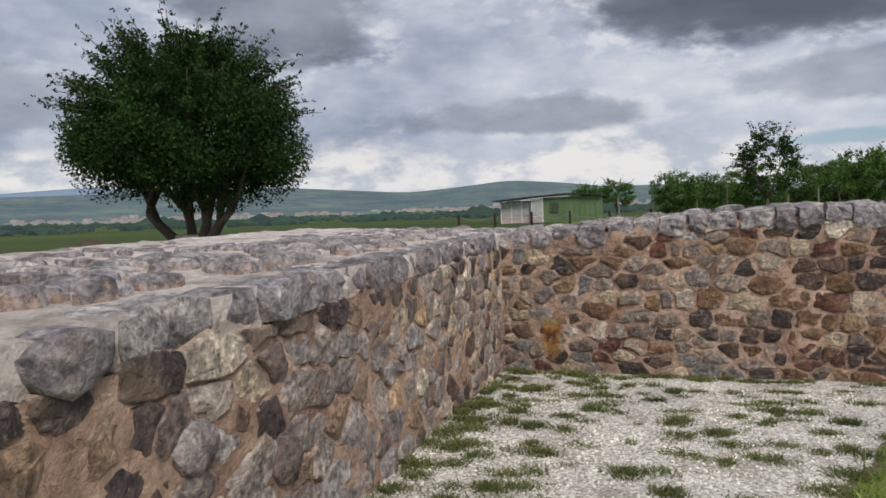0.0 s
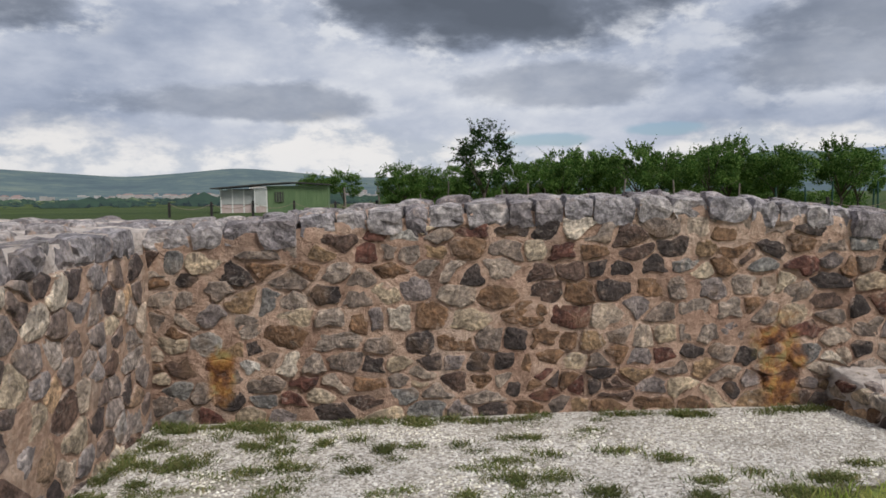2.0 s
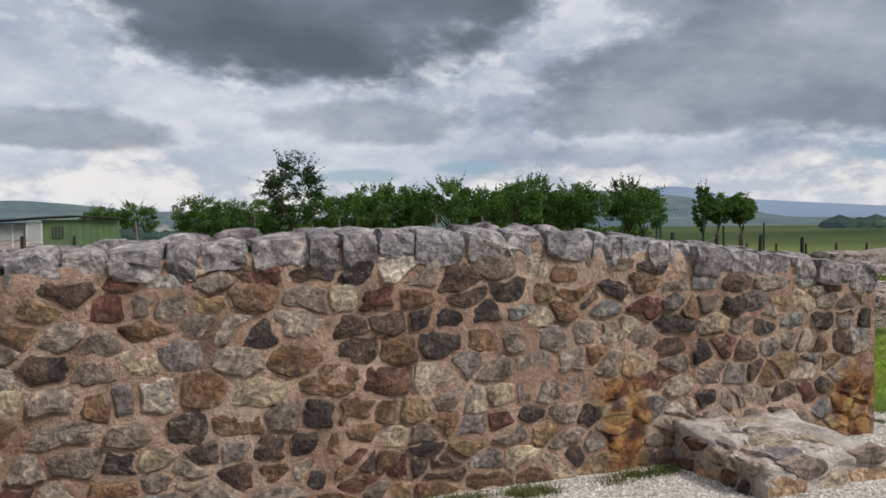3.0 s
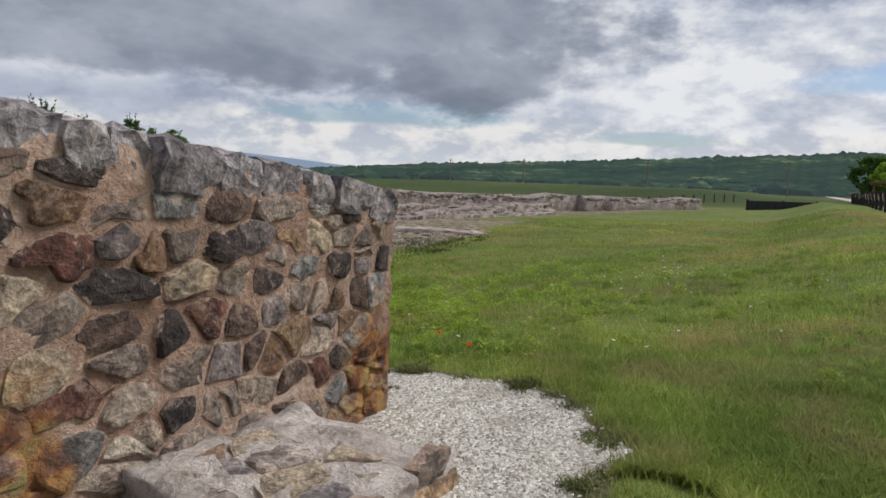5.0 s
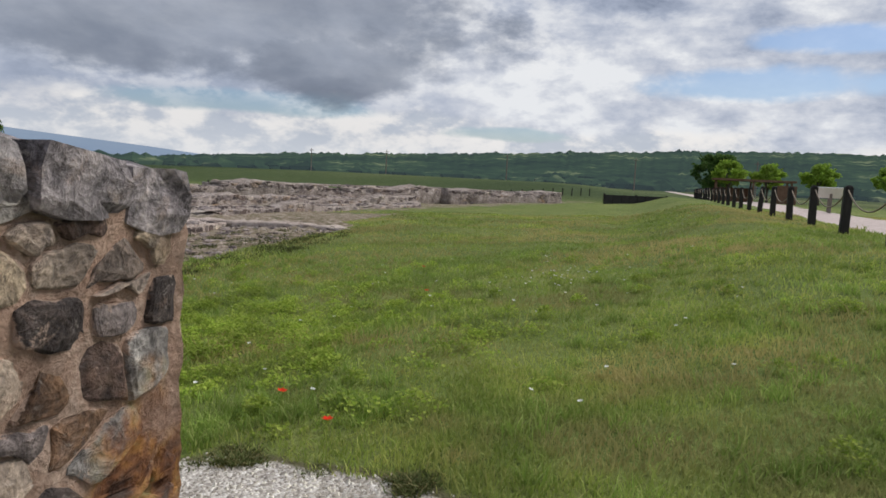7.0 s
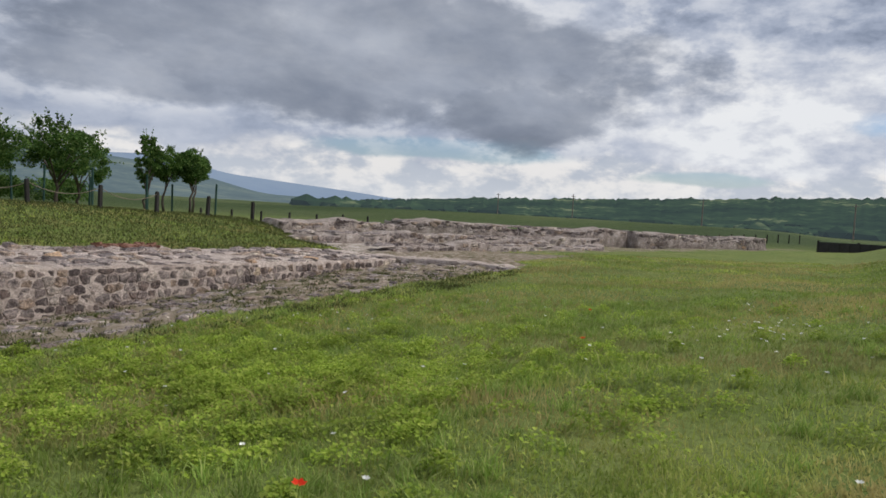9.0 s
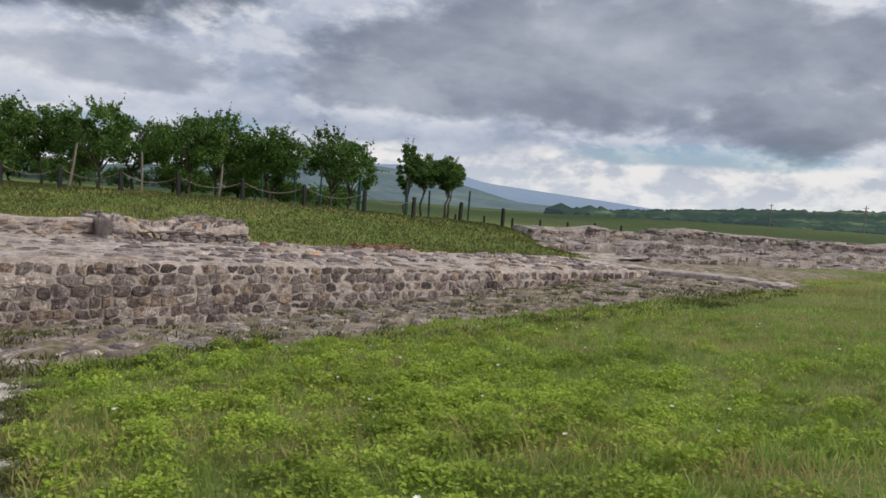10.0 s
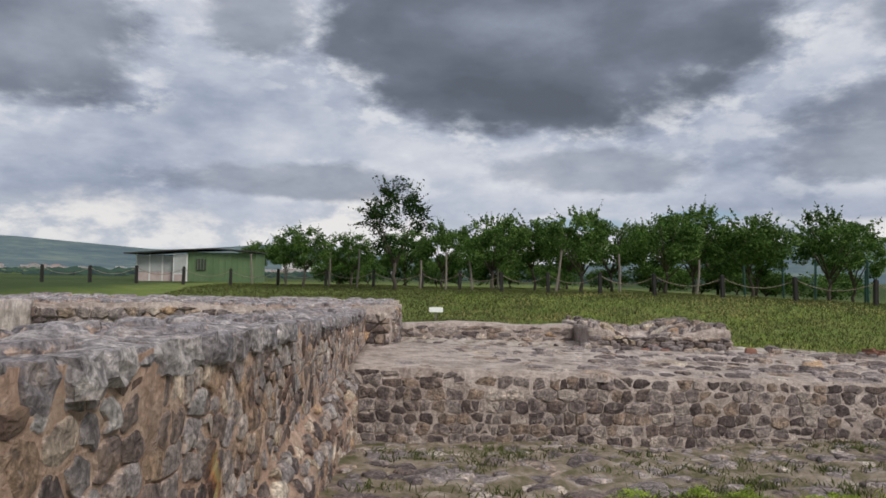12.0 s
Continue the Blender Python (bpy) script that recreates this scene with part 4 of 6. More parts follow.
def build_mid_ruins():
    m = wall_body("wall_terrace", 5.5, 9.7, 25.0, 25.8, -0.7, lambda x, y: 0.02 + 0.03 * math.sin(x * 2), MORTAR_FAR, "low dark rubble terrace wall below the grass bank", step=0.2)
    lay_stones(m, (5.5, 25.0, 0), (1, 0, 0), (0, 0, 1), 4.2, lambda u: -0.38, lambda u: -0.02, 0.4, 0.13, 44, mat=FAR_STONE)
    k = wall_body("wall_oven", 9.7, 12.9, 23.6, 26.4, -0.7, lambda x, y: float(-0.02 + 0.1 * math.sin(x * 2.1) - 0.2 * smooth01((12.0 - x) / 0.8) * smooth01((25.6 - y) / 0.5) * smooth01((x - 10.2) / 0.4)), MORTAR_FAR, "collapsed rubble chamber with broken stone sides", step=0.16, rough=0.07)
    lay_stones(k, (9.7, 23.6, 0), (1, 0, 0), (0, 0, 1), 3.2, lambda u: -0.45, lambda u: -0.1, 0.3, 0.12, 45, mat=FAR_STONE, proud=0.07)
    lay_stones(k, (12.9, 23.6, 0), (0, 1, 0), (0, 0, 1), 2.8, lambda u: -0.45, lambda u: -0.05, 0.3, 0.14, 46, mat=FAR_STONE, proud=0.07)
    lay_stones(k, (9.75, 23.65, 0.0), (1, 0, 0), (0, 1, 0), 3.1, lambda u: 0, lambda u: 2.7, 0.36, 0.28, 47, gap=0.03, proud=0.08, depth=0.12, mat=FAR_STONE, keep=0.8, lift=lambda u, v: 0.1 * math.sin((9.75 + u) * 2.1) - 0.2 * smooth01((2.25 - u) / 0.8) * smooth01((1.95 - v) / 0.5) * smooth01((u - 0.45) / 0.4))
    # loose stones fallen round the chamber
    rng = np.random.default_rng(5)
    for i in range(26):
        x, y = 10.2 + rng.normal(0, 1.0) + 1.2, 22.9 + rng.normal(0, 0.45)
        poly = [(math.cos(a) * 0.16 * rng.uniform(0.7, 1.2), math.sin(a) * 0.12 * rng.uniform(0.7, 1.2)) for a in np.linspace(0, math.tau, 8)[:-1]]
        v, f = stone_geo(poly, rng, 0.05, 0.1)
        ob = mesh_ob("fallen_stone", v, f, FAR_STONE if i % 5 else BRICK_RED)
        ob.matrix_basis = pose(x, y, float(ground_z(x, y)) + 0.03, 0, 0, rng.uniform(0, 360))
        tagged(ob, "loose fallen grey building stone lying on the soil", "stone", "fallen stones")
    h = wall_body("brick_hearth", 15.2, 17.0, 21.9, 22.7, -0.8, lambda x, y: -0.3 + 0.03 * math.sin(x * 5), MORTAR_FAR, "worn red brick hearth remains on the terrace", step=0.15, rough=0.05)
    for i in range(34):
        br = part("brick", box_bm((0.24, 0.12, 0.06), (0, 0, 0), 0.012), BRICK_RED, h)
        br.matrix_basis = pose(rng.uniform(15.25, 16.95), rng.uniform(21.95, 22.65), -0.27 + rng.normal(0, 0.02), rng.normal(0, 7), rng.normal(0, 7), rng.uniform(0, 180))
    # stepped far ruins
    for name, xa, ya, xb, yb, zt, th, sd in (("wall_ruin", 27.6, 28.2, 34.0, 26.0, 0.28, 1.6, 51), ("wall_step", 24.0, 25.2, 44.0, 19.0, -0.02, 1.2, 52), ("wall_rampart", 34.5, 26.5, 47.0, 18.5, 0.5, 2.2, 53), ("wall_outer", 47.0, 18.0, 56.0, 11.8, 0.5, 2.5, 54), ("wall_low", 24.6, 20.6, 40.0, 17.6, -0.22, 0.9, 55)):
        build_far_wall(name, (xa, ya), (xb, yb), zt, th, sd)


def build_far_wall(name, a, b, zt, th, seed):
    """A ragged ruined wall from a to b, with its own stones on the side that is seen."""
    rng = np.random.default_rng(seed)
    a, b = Vector((*a, 0)), Vector((*b, 0))
    d = b - a
    ln = d.length
    ua = d.normalized()
    ins = Vector((-ua.y, ua.x, 0))
    ph = rng.uniform(0, 6, 3)
    top = lambda u: zt + 0.12 * math.sin(u * 0.55 + ph[0]) + 0.07 * math.sin(u * 1.7 + ph[1])
    nu, nt = int(ln / 0.3), 6
    v = []
    for i in range(nu + 1):
        u = ln * i / nu
        for t, z in [(0, -1.0), (0, -0.4), (0.0, -0.1), (0.05, 0)] + [(k / nt, 0) for k in range(1, nt)] + [(1, 0), (1, -1.0)]:
            zz = top(u) - 0.1 * abs(t - 0.5) if z == 0 else (zt - 0.3 + z if z > -0.9 else -1.2)
            p = a + ua * u + ins * (t * th) + Vector((0, 0, min(zz, top(u))))
            v.append(p + rough3(p, 1.7, 0.12))
    k = len(v) // (nu + 1)
    f = [(i * k + j, (i + 1) * k + j, (i + 1) * k + j + 1, i * k + j + 1) for i in range(nu) for j in range(k - 1)]
    f += [tuple(range(k)), tuple(range(nu * k, nu * k + k))[::-1]]
    ob = mesh_ob(name, v, f, MORTAR_RUIN, None, "", True)
    tagged(ob, "ruined rubble wall with a ragged broken top", "stone wall", kind="structure")
    lay_stones(ob, a + ins * 0.05, ua, (0, 0, 1), ln, lambda u: -0.75, lambda u: top(u) - 0.04, 0.42, 0.2, seed, gap=0.012, proud=0.03, mat=FAR_STONE, limit=120, pale=0.08)
    lay_stones(ob, a + ins * 0.1 + Vector((0, 0, zt)), ua, ins, ln, lambda u: 0, lambda u: th - 0.1, 0.5, 0.45, seed + 1, gap=0.03, proud=0.04, mat=FAR_STONE, keep=0.6, limit=0, pale=0.1)


build_curtain()
build_mid_ruins()


# ---- hills and the distance ----
def ridge(name, radius, az, ang, mat, label, seed, depth=500, bumpy=0.0):
    """A chain of hills: heights in degrees over the horizon along bearings from +y, to the left positive."""
    rng = np.random.default_rng(seed)
    steps = np.arange(az[0], az[-1] + 0.01, 0.2)
    h = np.interp(steps, az, ang)
    h = np.convolve(np.pad(h, 6, mode="edge"), np.ones(13) / 13, "valid")
    v, rows = [], 7
    for i, a in enumerate(steps):
        wob = bumpy * rng.normal(0, 0.4)
        for k in range(rows):
            t = k / (rows - 1)
            r = radius + depth * (t - 1)
            z = radius * math.tan(radians(h[i])) * smooth01(t) + (wob * t if k else 0)
            x, y = 5 - math.sin(radians(a)) * r, 8 + math.cos(radians(a)) * r
            v.append((x, y, z - (1 if k == 0 else 0) + 0.3))
        v.append((5 - math.sin(radians(a)) * (radius + 60), 8 + math.cos(radians(a)) * (radius + 60), -5))
    k = rows + 1
    f = [(i * k + j, i * k + j + 1, (i + 1) * k + j + 1, (i + 1) * k + j) for i in range(len(steps) - 1) for j in range(k - 1)]
    ob = mesh_ob(name, v, f, mat, None, "", True)
    tagged(ob, label, "hills", kind="structure")


# the haze before each chain is carried by its own material
ridge("backdrop_hills_north", 2300, [-60, -45, -38, -30, -24, -18, -12, -8, -4, 0, 4, 8, 12, 16, 20, 30, 50, 80], [0.3, 0.6, 2.3, 3.0, 2.6, 1.5, 1.0, 1.1, 1.4, 1.5, 1.5, 2.0, 2.3, 1.9, 1.6, 2.3, 2.0, 1.8], HILL_FAR, "green hills beyond the town, haze put into their colour", 3, 1100)
ridge("backdrop_hills_blue", 3000, [10, 24, 32, 38, 44, 50, 60, 90], [0.5, 1.6, 2.3, 2.2, 2.6, 2.2, 2.0, 1.8], HILL_HAZE, "distant mountains on the horizon, blue haze put into their colour", 4, 700)
ridge("backdrop_hills_blue_east", 2600, [-64, -56, -52, -47, -42, -38, -34, -28], [0.3, 0.8, 1.2, 1.6, 2.0, 3.1, 2.9, 2.4], HILL_HAZE, "distant mountain slope, blue haze put into its colour", 6, 600)
ridge("backdrop_ridge_east", 900, [-130, -112, -104, -98, -92, -86, -80, -70, -62, -56, -50], [2.6, 2.9, 3.0, 3.0, 2.8, 2.5, 2.2, 1.7, 1.3, 0.9, 0.3], HILL_WOOD, "low wooded ridge with fields, faint haze glow added", 5, 520, 2.2)


def blob_geo(rng, rx, ry, rz):
    """A small uneven clump."""
    bm = bmesh.new()
    bmesh.ops.create_icosphere(bm, subdivisions=1, radius=1)
    v = [(p.co.x * rx * rng.uniform(0.7, 1.2), p.co.y * ry * rng.uniform(0.7, 1.2), max(p.co.z, -0.3) * rz * rng.uniform(0.7, 1.25)) for p in bm.verts]
    f = [tuple(q.index for q in g.verts) for g in bm.faces]
    bm.free()
    return v, f


def stuff_from(name, pieces, mat, label, category):
    vs, fs = [], []
    for v, f in pieces:
        k = len(vs)
        vs += v
        fs += [tuple(k + q for q in g) for g in f]
    ob = mesh_ob(name, vs, fs, mat)
    return tagged(ob, label, category, kind="stuff")


def around(a, r):
    return 5 - math.sin(radians(a)) * r, 8 + math.cos(radians(a)) * r


def build_distance():
    rng = np.random.default_rng(12)
    hedge = []
    for i in range(2600):
        a, r = rng.uniform(-30, 62), rng.uniform(110, 420)
        x, y = around(a, r)
        s = rng.uniform(0.4, 1.7) * (0.6 + 0.4 * math.sin(a * 0.7 + r * 0.02))
        v, f = blob_geo(rng, s * 2.0, s * 2.0, s * rng.uniform(0.6, 1.3))
        hedge.append(([(x + p[0], y + p[1], 0.5 + p[2]) for p in v], f))
    for i in range(620):
        a, r = rng.uniform(-120, -48), rng.uniform(240, 880)
        x, y = around(a, r)
        s = rng.uniform(1.5, 4.5)
        z = 0.3 + max(0, (r - 380) / 520) ** 1.5 * 900 * math.tan(radians(float(np.interp(a, [-112, -92, -70, -50], [2.9, 2.8, 1.7, 0.3])))) * 0.9
        v, f = blob_geo(rng, s * 1.7, s * 1.7, s)
        hedge.append(([(x + p[0], y + p[1], z + p[2]) for p in v], f))
    for i in range(420):
        a = rng.uniform(-122, -52)
        x, y = around(a, 900)
        s = rng.uniform(0.6, 4.5) * (0.3 + 0.9 * max(0, noise.noise(Vector((a * 0.35, 3.1, 0))) + 0.35))
        z = 900 * math.tan(radians(float(np.interp(a, [-130, -112, -104, -98, -92, -86, -80, -70, -62, -56, -50], [2.6, 2.9, 3.0, 3.0, 2.8, 2.5, 2.2, 1.7, 1.3, 0.9, 0.3]))))
        v, f = blob_geo(rng, s * 1.6, s * 1.6, s)
        hedge.append(([(x + p[0], y + p[1], z - 1.0 + p[2]) for p in v], f))
    # the far woods share the ridge's emitted haze
    stuff_from("far_woods", hedge, HILL_WOOD, "dark green far hedges and woods, faint haze glow added", "woods")
    town, roofs, blocks = [], [], []
    for i in range(300):
        a = rng.choice([rng.normal(38, 5.5), rng.uniform(2, 50), rng.uniform(-6, 22)])
        r = rng.uniform(900, 1400)
        x, y = around(a, r)
        w, d, h = rng.uniform(5, 13), rng.uniform(6, 14), rng.uniform(2, 6)
        z = 0.3 + max(0, (r - 1150) / 250) * rng.uniform(0, 9)
        q = [(x + sx * w / 2, y + sy * d / 2) for sx, sy in ((-1, -1), (1, -1), (1, 1), (-1, 1))]
        town.append(([(*p, z - 3) for p in q] + [(*p, z + h) for p in q], [(0, 1, 5, 4), (1, 2, 6, 5), (2, 3, 7, 6), (3, 0, 4, 7)]))
        if rng.random() < 0.5:
            continue
        roofs.append(([(*p, z + h) for p in q] + [(x - w * 0.3, y, z + h + 1.8), (x + w * 0.3, y, z + h + 1.8)], [(0, 1, 5, 4), (2, 3, 4, 5), (1, 2, 5), (3, 0, 4)]))
    stuff_from("far_town", town, plain_mat("pale_house_walls", (0.24, 0.23, 0.225), (0.5, 0.48, 0.46), 0.02, 0.9), "pale houses of the distant town", "town")
    stuff_from("far_roofs", roofs, plain_mat("far_red_roofs", (0.17, 0.12, 0.11), (0.30, 0.23, 0.21), 0.02, 0.9), "red roofs of the distant town", "roofs")
    for i in range(3):
        x, y = around(10.6 - i * 1.3, 1150)
        t = thing("apartment_block", (x, y, 0.3), "white far apartment block at the edge of town", "building", "far apartment blocks", rz=8)
        part("wall", box_bm((24, 14, 17), (0, 0, 8.5), 0.2), HUT_WHITE, t)
        part("roof", box_bm((25, 15, 0.8), (0, 0, 17.4), 0.1), HUT_PALE, t)
        for r in range(4):
            for c in range(5):
                part("window", box_bm((2.2, 0.3, 1.6), (-9 + c * 4.5, -7.1, 3 + r * 4)), ROOF_DARK, t)


build_distance()


# ---- trees ----
def leaves_geo(centres, radii, count, size, rng):
    """Many small bent leaves in clumps: arrays of vertices and faces."""
    n = count
    size2 = np.array(radii) ** 2.2
    which = rng.choice(len(centres), n, p=size2 / size2.sum())
    c, r = np.array(centres)[which], np.array(radii)[which]
    d = rng.normal(0, 1, (n, 3))
    d /= np.linalg.norm(d, axis=1)[:, None]
    p = c + d * np.array([1, 1, 0.8]) * (r * rng.uniform(0.0, 1.0, n) ** 0.45)[:, None]
    a = rng.normal(0, 1, (n, 3))
    a /= np.linalg.norm(a, axis=1)[:, None]
    b = np.cross(a, rng.normal(0, 1, (n, 3)))
    b /= np.linalg.norm(b, axis=1)[:, None]
    s = (size * rng.uniform(0.6, 1.4, n))[:, None]
    v = np.stack([p - a * s, p + b * s * 0.55, p + a * s, p - b * s * 0.55], 1).reshape(-1, 3)
    f = np.arange(4 * n).reshape(-1, 4)
    return v, f


def make_tree(name, at, label, seed, height, spread, trunk_h, leaf, count, leaf_size, stems=1, lean=0.0, group="", bark=None, droop=0.0, wash=0.0, stem_r=0.09, shoots=10, clumps=60, spray=1.0, dome=0.22):
    rng = np.random.default_rng(seed)
    t = thing(name, at, label, "tree", group)
    tubes, twigs, centres, radii = [], [], [], []
    for s in range(stems):
        off = (rng.normal(0, 0.14), rng.normal(0, 0.1)) if stems > 1 else (0, 0)
        fan = (s - (stems - 1) / 2) * 0.5 if stems > 1 else 0
        pts = [Vector((off[0] + fan * 0.12, off[1], -0.1))]
        for k in range(1, 5):
            q = k / 4
            pts.append(Vector((off[0] + fan * (0.12 + 1.5 * q * spread * 0.35) + rng.normal(0, 0.04), off[1] + rng.normal(0, 0.06), trunk_h * q)))
        tubes.append(tube_bm(pts, [stem_r * (1.25 - 0.5 * k / 4) for k in range(5)], 8))
        for b in range(int(7 if stems == 1 else 5)):
            base = pts[-1] if b > 1 else pts[-2]
            ang = rng.uniform(0, math.tau)
            out = spread * rng.uniform(0.25, 0.85)
            tip = Vector((base.x + math.cos(ang) * out, base.y + math.sin(ang) * out, trunk_h + (height - trunk_h) * rng.uniform(0.25, 0.8)))
            mid = base.lerp(tip, 0.5) + Vector((0, 0, 0.12 * height * 0.3))
            part("branch", tube_bm([base, mid, tip], [stem_r * 0.6, stem_r * 0.36, stem_r * 0.12], 6), bark or BARK, t, smooth=True)
    crown_z = (trunk_h + height) / 2
    hz = (height - trunk_h) / 2
    for k in range(clumps):
        d = rng.normal(0, 1, 3)
        d /= np.linalg.norm(d)
        q = rng.uniform(0.35, 1.0) ** 0.6
        w = 1 - dome * max(0, d[2])
        centres.append((d[0] * spread * q * w + lean * d[2], d[1] * spread * q * w, crown_z + d[2] * hz * q * 0.86 - droop * q * (d[0] ** 2 + d[1] ** 2)))
        radii.append(rng.uniform(0.13, 0.3) * spread)
    # shoots that stand out of the outline
    for k in range(shoots):
        ang, el = rng.uniform(0, math.tau), rng.uniform(-0.15, 1.2)
        d = np.array([math.cos(ang) * math.cos(el), math.sin(ang) * math.cos(el), math.sin(el)])
        start = np.array([0, 0, crown_z]) + d * np.array([spread, spread, hz]) * 0.78
        reach = rng.uniform(0.05, 0.1) * spray
        for j in range(5):
            centres.append(tuple(start + d * np.array([spread, spread, hz * 1.1]) * reach * j + rng.normal(0, 0.012 * spread, 3)))
            radii.append(spread * (0.075 - 0.013 * j))
        twigs.append(tube_bm([start, start + d * np.array([spread, spread, hz * 1.1]) * reach * 3.6], [stem_r * 0.14, stem_r * 0.05], 4))
    for tb in tubes:
        part("trunk", tb, bark or BARK, t, smooth=True)
    part("twig_work", join_bm(*twigs), bark or BARK, t)["kind"] = "stuff"
    if wash:
        part("whitewash", tube_bm([(0, 0, -0.1), (0, 0, wash)], [stem_r * 3.4, stem_r * 3.0], 12), WHITEWASH, t, "whitewashed foot of the trunk", True)
    v, f = leaves_geo(centres, radii, count, leaf_size, rng)
    me = bpy.data.meshes.new("crown")
    me.from_pydata(v.tolist(), [], f.tolist())
    me.materials.append(leaf)
    crown = new("crown", me)
    crown.parent = t
    return t


make_tree("hawthorn_tree", (-12.0, 16.3, 0.5), "large dark round-crowned tree with several stems and whitewashed foot", 2, 6.1, 3.05, 1.35, LEAF_DARK, 150000, 0.042, stems=4, wash=0.75, stem_r=0.14, droop=0.5, shoots=150, clumps=190, spray=1.1, dome=0.42)

YOUNG = [make_tree("young_tree", (9.2, 40.2, 0.5), "young leafy green orchard tree planted beside a stake", 10, 3.6, 1.75, 0.95, LEAF, 8500, 0.06, group="young trees", stem_r=0.07, shoots=22, clumps=44, spray=1.2),
         make_tree("young_tree", (13.0, 39.0, 0.5), "young leafy green orchard tree planted beside a stake", 11, 3.9, 1.75, 0.95, LEAF, 8500, 0.06, group="young trees", stem_r=0.07, shoots=24, clumps=44, spray=1.2),
         make_tree("young_tree", (16.4, 38.0, 0.5), "young leafy green orchard tree planted beside a stake", 12, 3.5, 1.65, 1.0, LEAF, 9000, 0.06, group="young trees", stem_r=0.06, shoots=20, clumps=46, spray=1.2)]
TALL = make_tree("tall_sparse_tree", (4.8, 38.6, 0.5), "taller loose-crowned tree with thin upright branches", 14, 4.9, 1.7, 1.2, LEAF_DARK, 5200, 0.06, stem_r=0.08, shoots=44, clumps=34, spray=1.25)


def more_trees():
    rng = np.random.default_rng(77)
    spots = [(0.6, 40.5, 0.78), (-3.6, 58, 0.85), (-6.0, 60, 0.85), (2.4, 44, 0.8), (7.0, 44, 0.85), (11.4, 42.2, 0.98), (15.0, 41.5, 0.95), (18.2, 39.6, 1.0), (20.2, 38.2, 1.08), (21.8, 41, 0.9), (23.4, 37.8, 1.05), (13.8, 46, 1.0), (18.0, 45, 1.0), (25.8, 40.0, 0.92), (9.8, 47, 0.95), (22, 46, 1.0), (5.0, 48, 0.9)]
    for i, (x, y, s) in enumerate(spots):
        copy_thing(YOUNG[i % 3], pose(x, y, float(ground_z(x, y)) - 0.02, 0, 0, rng.uniform(0, 360)) @ Matrix.Diagonal((s, s, s * rng.uniform(0.95, 1.08), 1)))


more_trees()


def shrubs():
    rng = np.random.default_rng(78)
    s = make_tree("shrub", (1.0, 50.0, 0.4), "low dull green shrub behind the young trees", 31, 1.7, 1.6, 0.15, LEAF, 5000, 0.06, group="shrubs", stem_r=0.04, shoots=12)
    for i in range(17):
        x = 1.5 + i * 1.6 + rng.normal(0, 0.5)
        y = 50.5 - 0.18 * (x + 9) + rng.normal(0, 1.2)
        k = rng.uniform(0.75, 1.25)
        copy_thing(s, pose(x, y, float(ground_z(x, y)) - 0.02, 0, 0, rng.uniform(0, 360)) @ Matrix.Diagonal((k, k, k * rng.uniform(0.8, 1.2), 1)))


shrubs()


def clipped_trees():
    """Three small round trees and a slim one at the end of the row."""
    a = make_tree("slim_tree", (24.6, 33.2, 0.4), "slim upright young tree at the end of the row", 21, 3.5, 0.5, 0.7, LEAF, 6500, 0.045, stem_r=0.05, shoots=14, clumps=130)
    b = make_tree("round_tree", (26.8, 33.0, 0.4), "small round-crowned green tree on a thin trunk", 22, 3.0, 0.8, 1.15, LEAF, 8000, 0.045, group="round trees", stem_r=0.05, shoots=8, clumps=150)
    for x, y in ((25.7, 33.4), (27.7, 33.9)):
        copy_thing(b, pose(x, y, 0.4, 0, 0, x * 40))
    c = make_tree("globe_tree", (66.0, -0.6, 0.4), "bright green globe-shaped tree beside the path", 23, 3.6, 1.35, 1.2, LEAF_BRIGHT, 6000, 0.085, group="globe trees", stem_r=0.1, shoots=2)
    for x, y, s in ((66.0, -3.6, 0.95), (66, -7.4, 1.0), (68, -13, 1.0)):
        copy_thing(c, pose(x, y, 0.4, 0, 0, x * 31) @ Matrix.Scale(s, 4))
    make_tree("dark_round_tree", (74.0, -0.3, 0.4), "dense dark green tree at the end of the path", 24, 4.6, 2.1, 0.6, LEAF, 14000, 0.1, stem_r=0.14, shoots=12)


clipped_trees()


# ---- fences ----
def make_post(at, label, group, high=0.85, wide=0.13):
    t = thing("rope_post", at, label, "post", group)
    part("shaft", box_bm((wide, wide, high), (0, 0, high / 2 - 0.05), 0.012, taper=0.94), POST_WOOD, t)
    part("post_cap", box_bm((wide * 0.98, wide * 0.98, 0.04), (0, 0, high - 0.035), 0.014, taper=0.6), POST_WOOD, t)
    return t


def rope_between(a, b, sag, group):
    pts = [Vector(a).lerp(Vector(b), k / 10) - Vector((0, 0, sag * (1 - (2 * k / 10 - 1) ** 2))) for k in range(11)]
    ob = part("rope", tube_bm(pts, [0.014] * 11, 6), ROPE, None, smooth=True)
    tagged(ob, "sagging pale hemp rope between black posts", "rope", group)


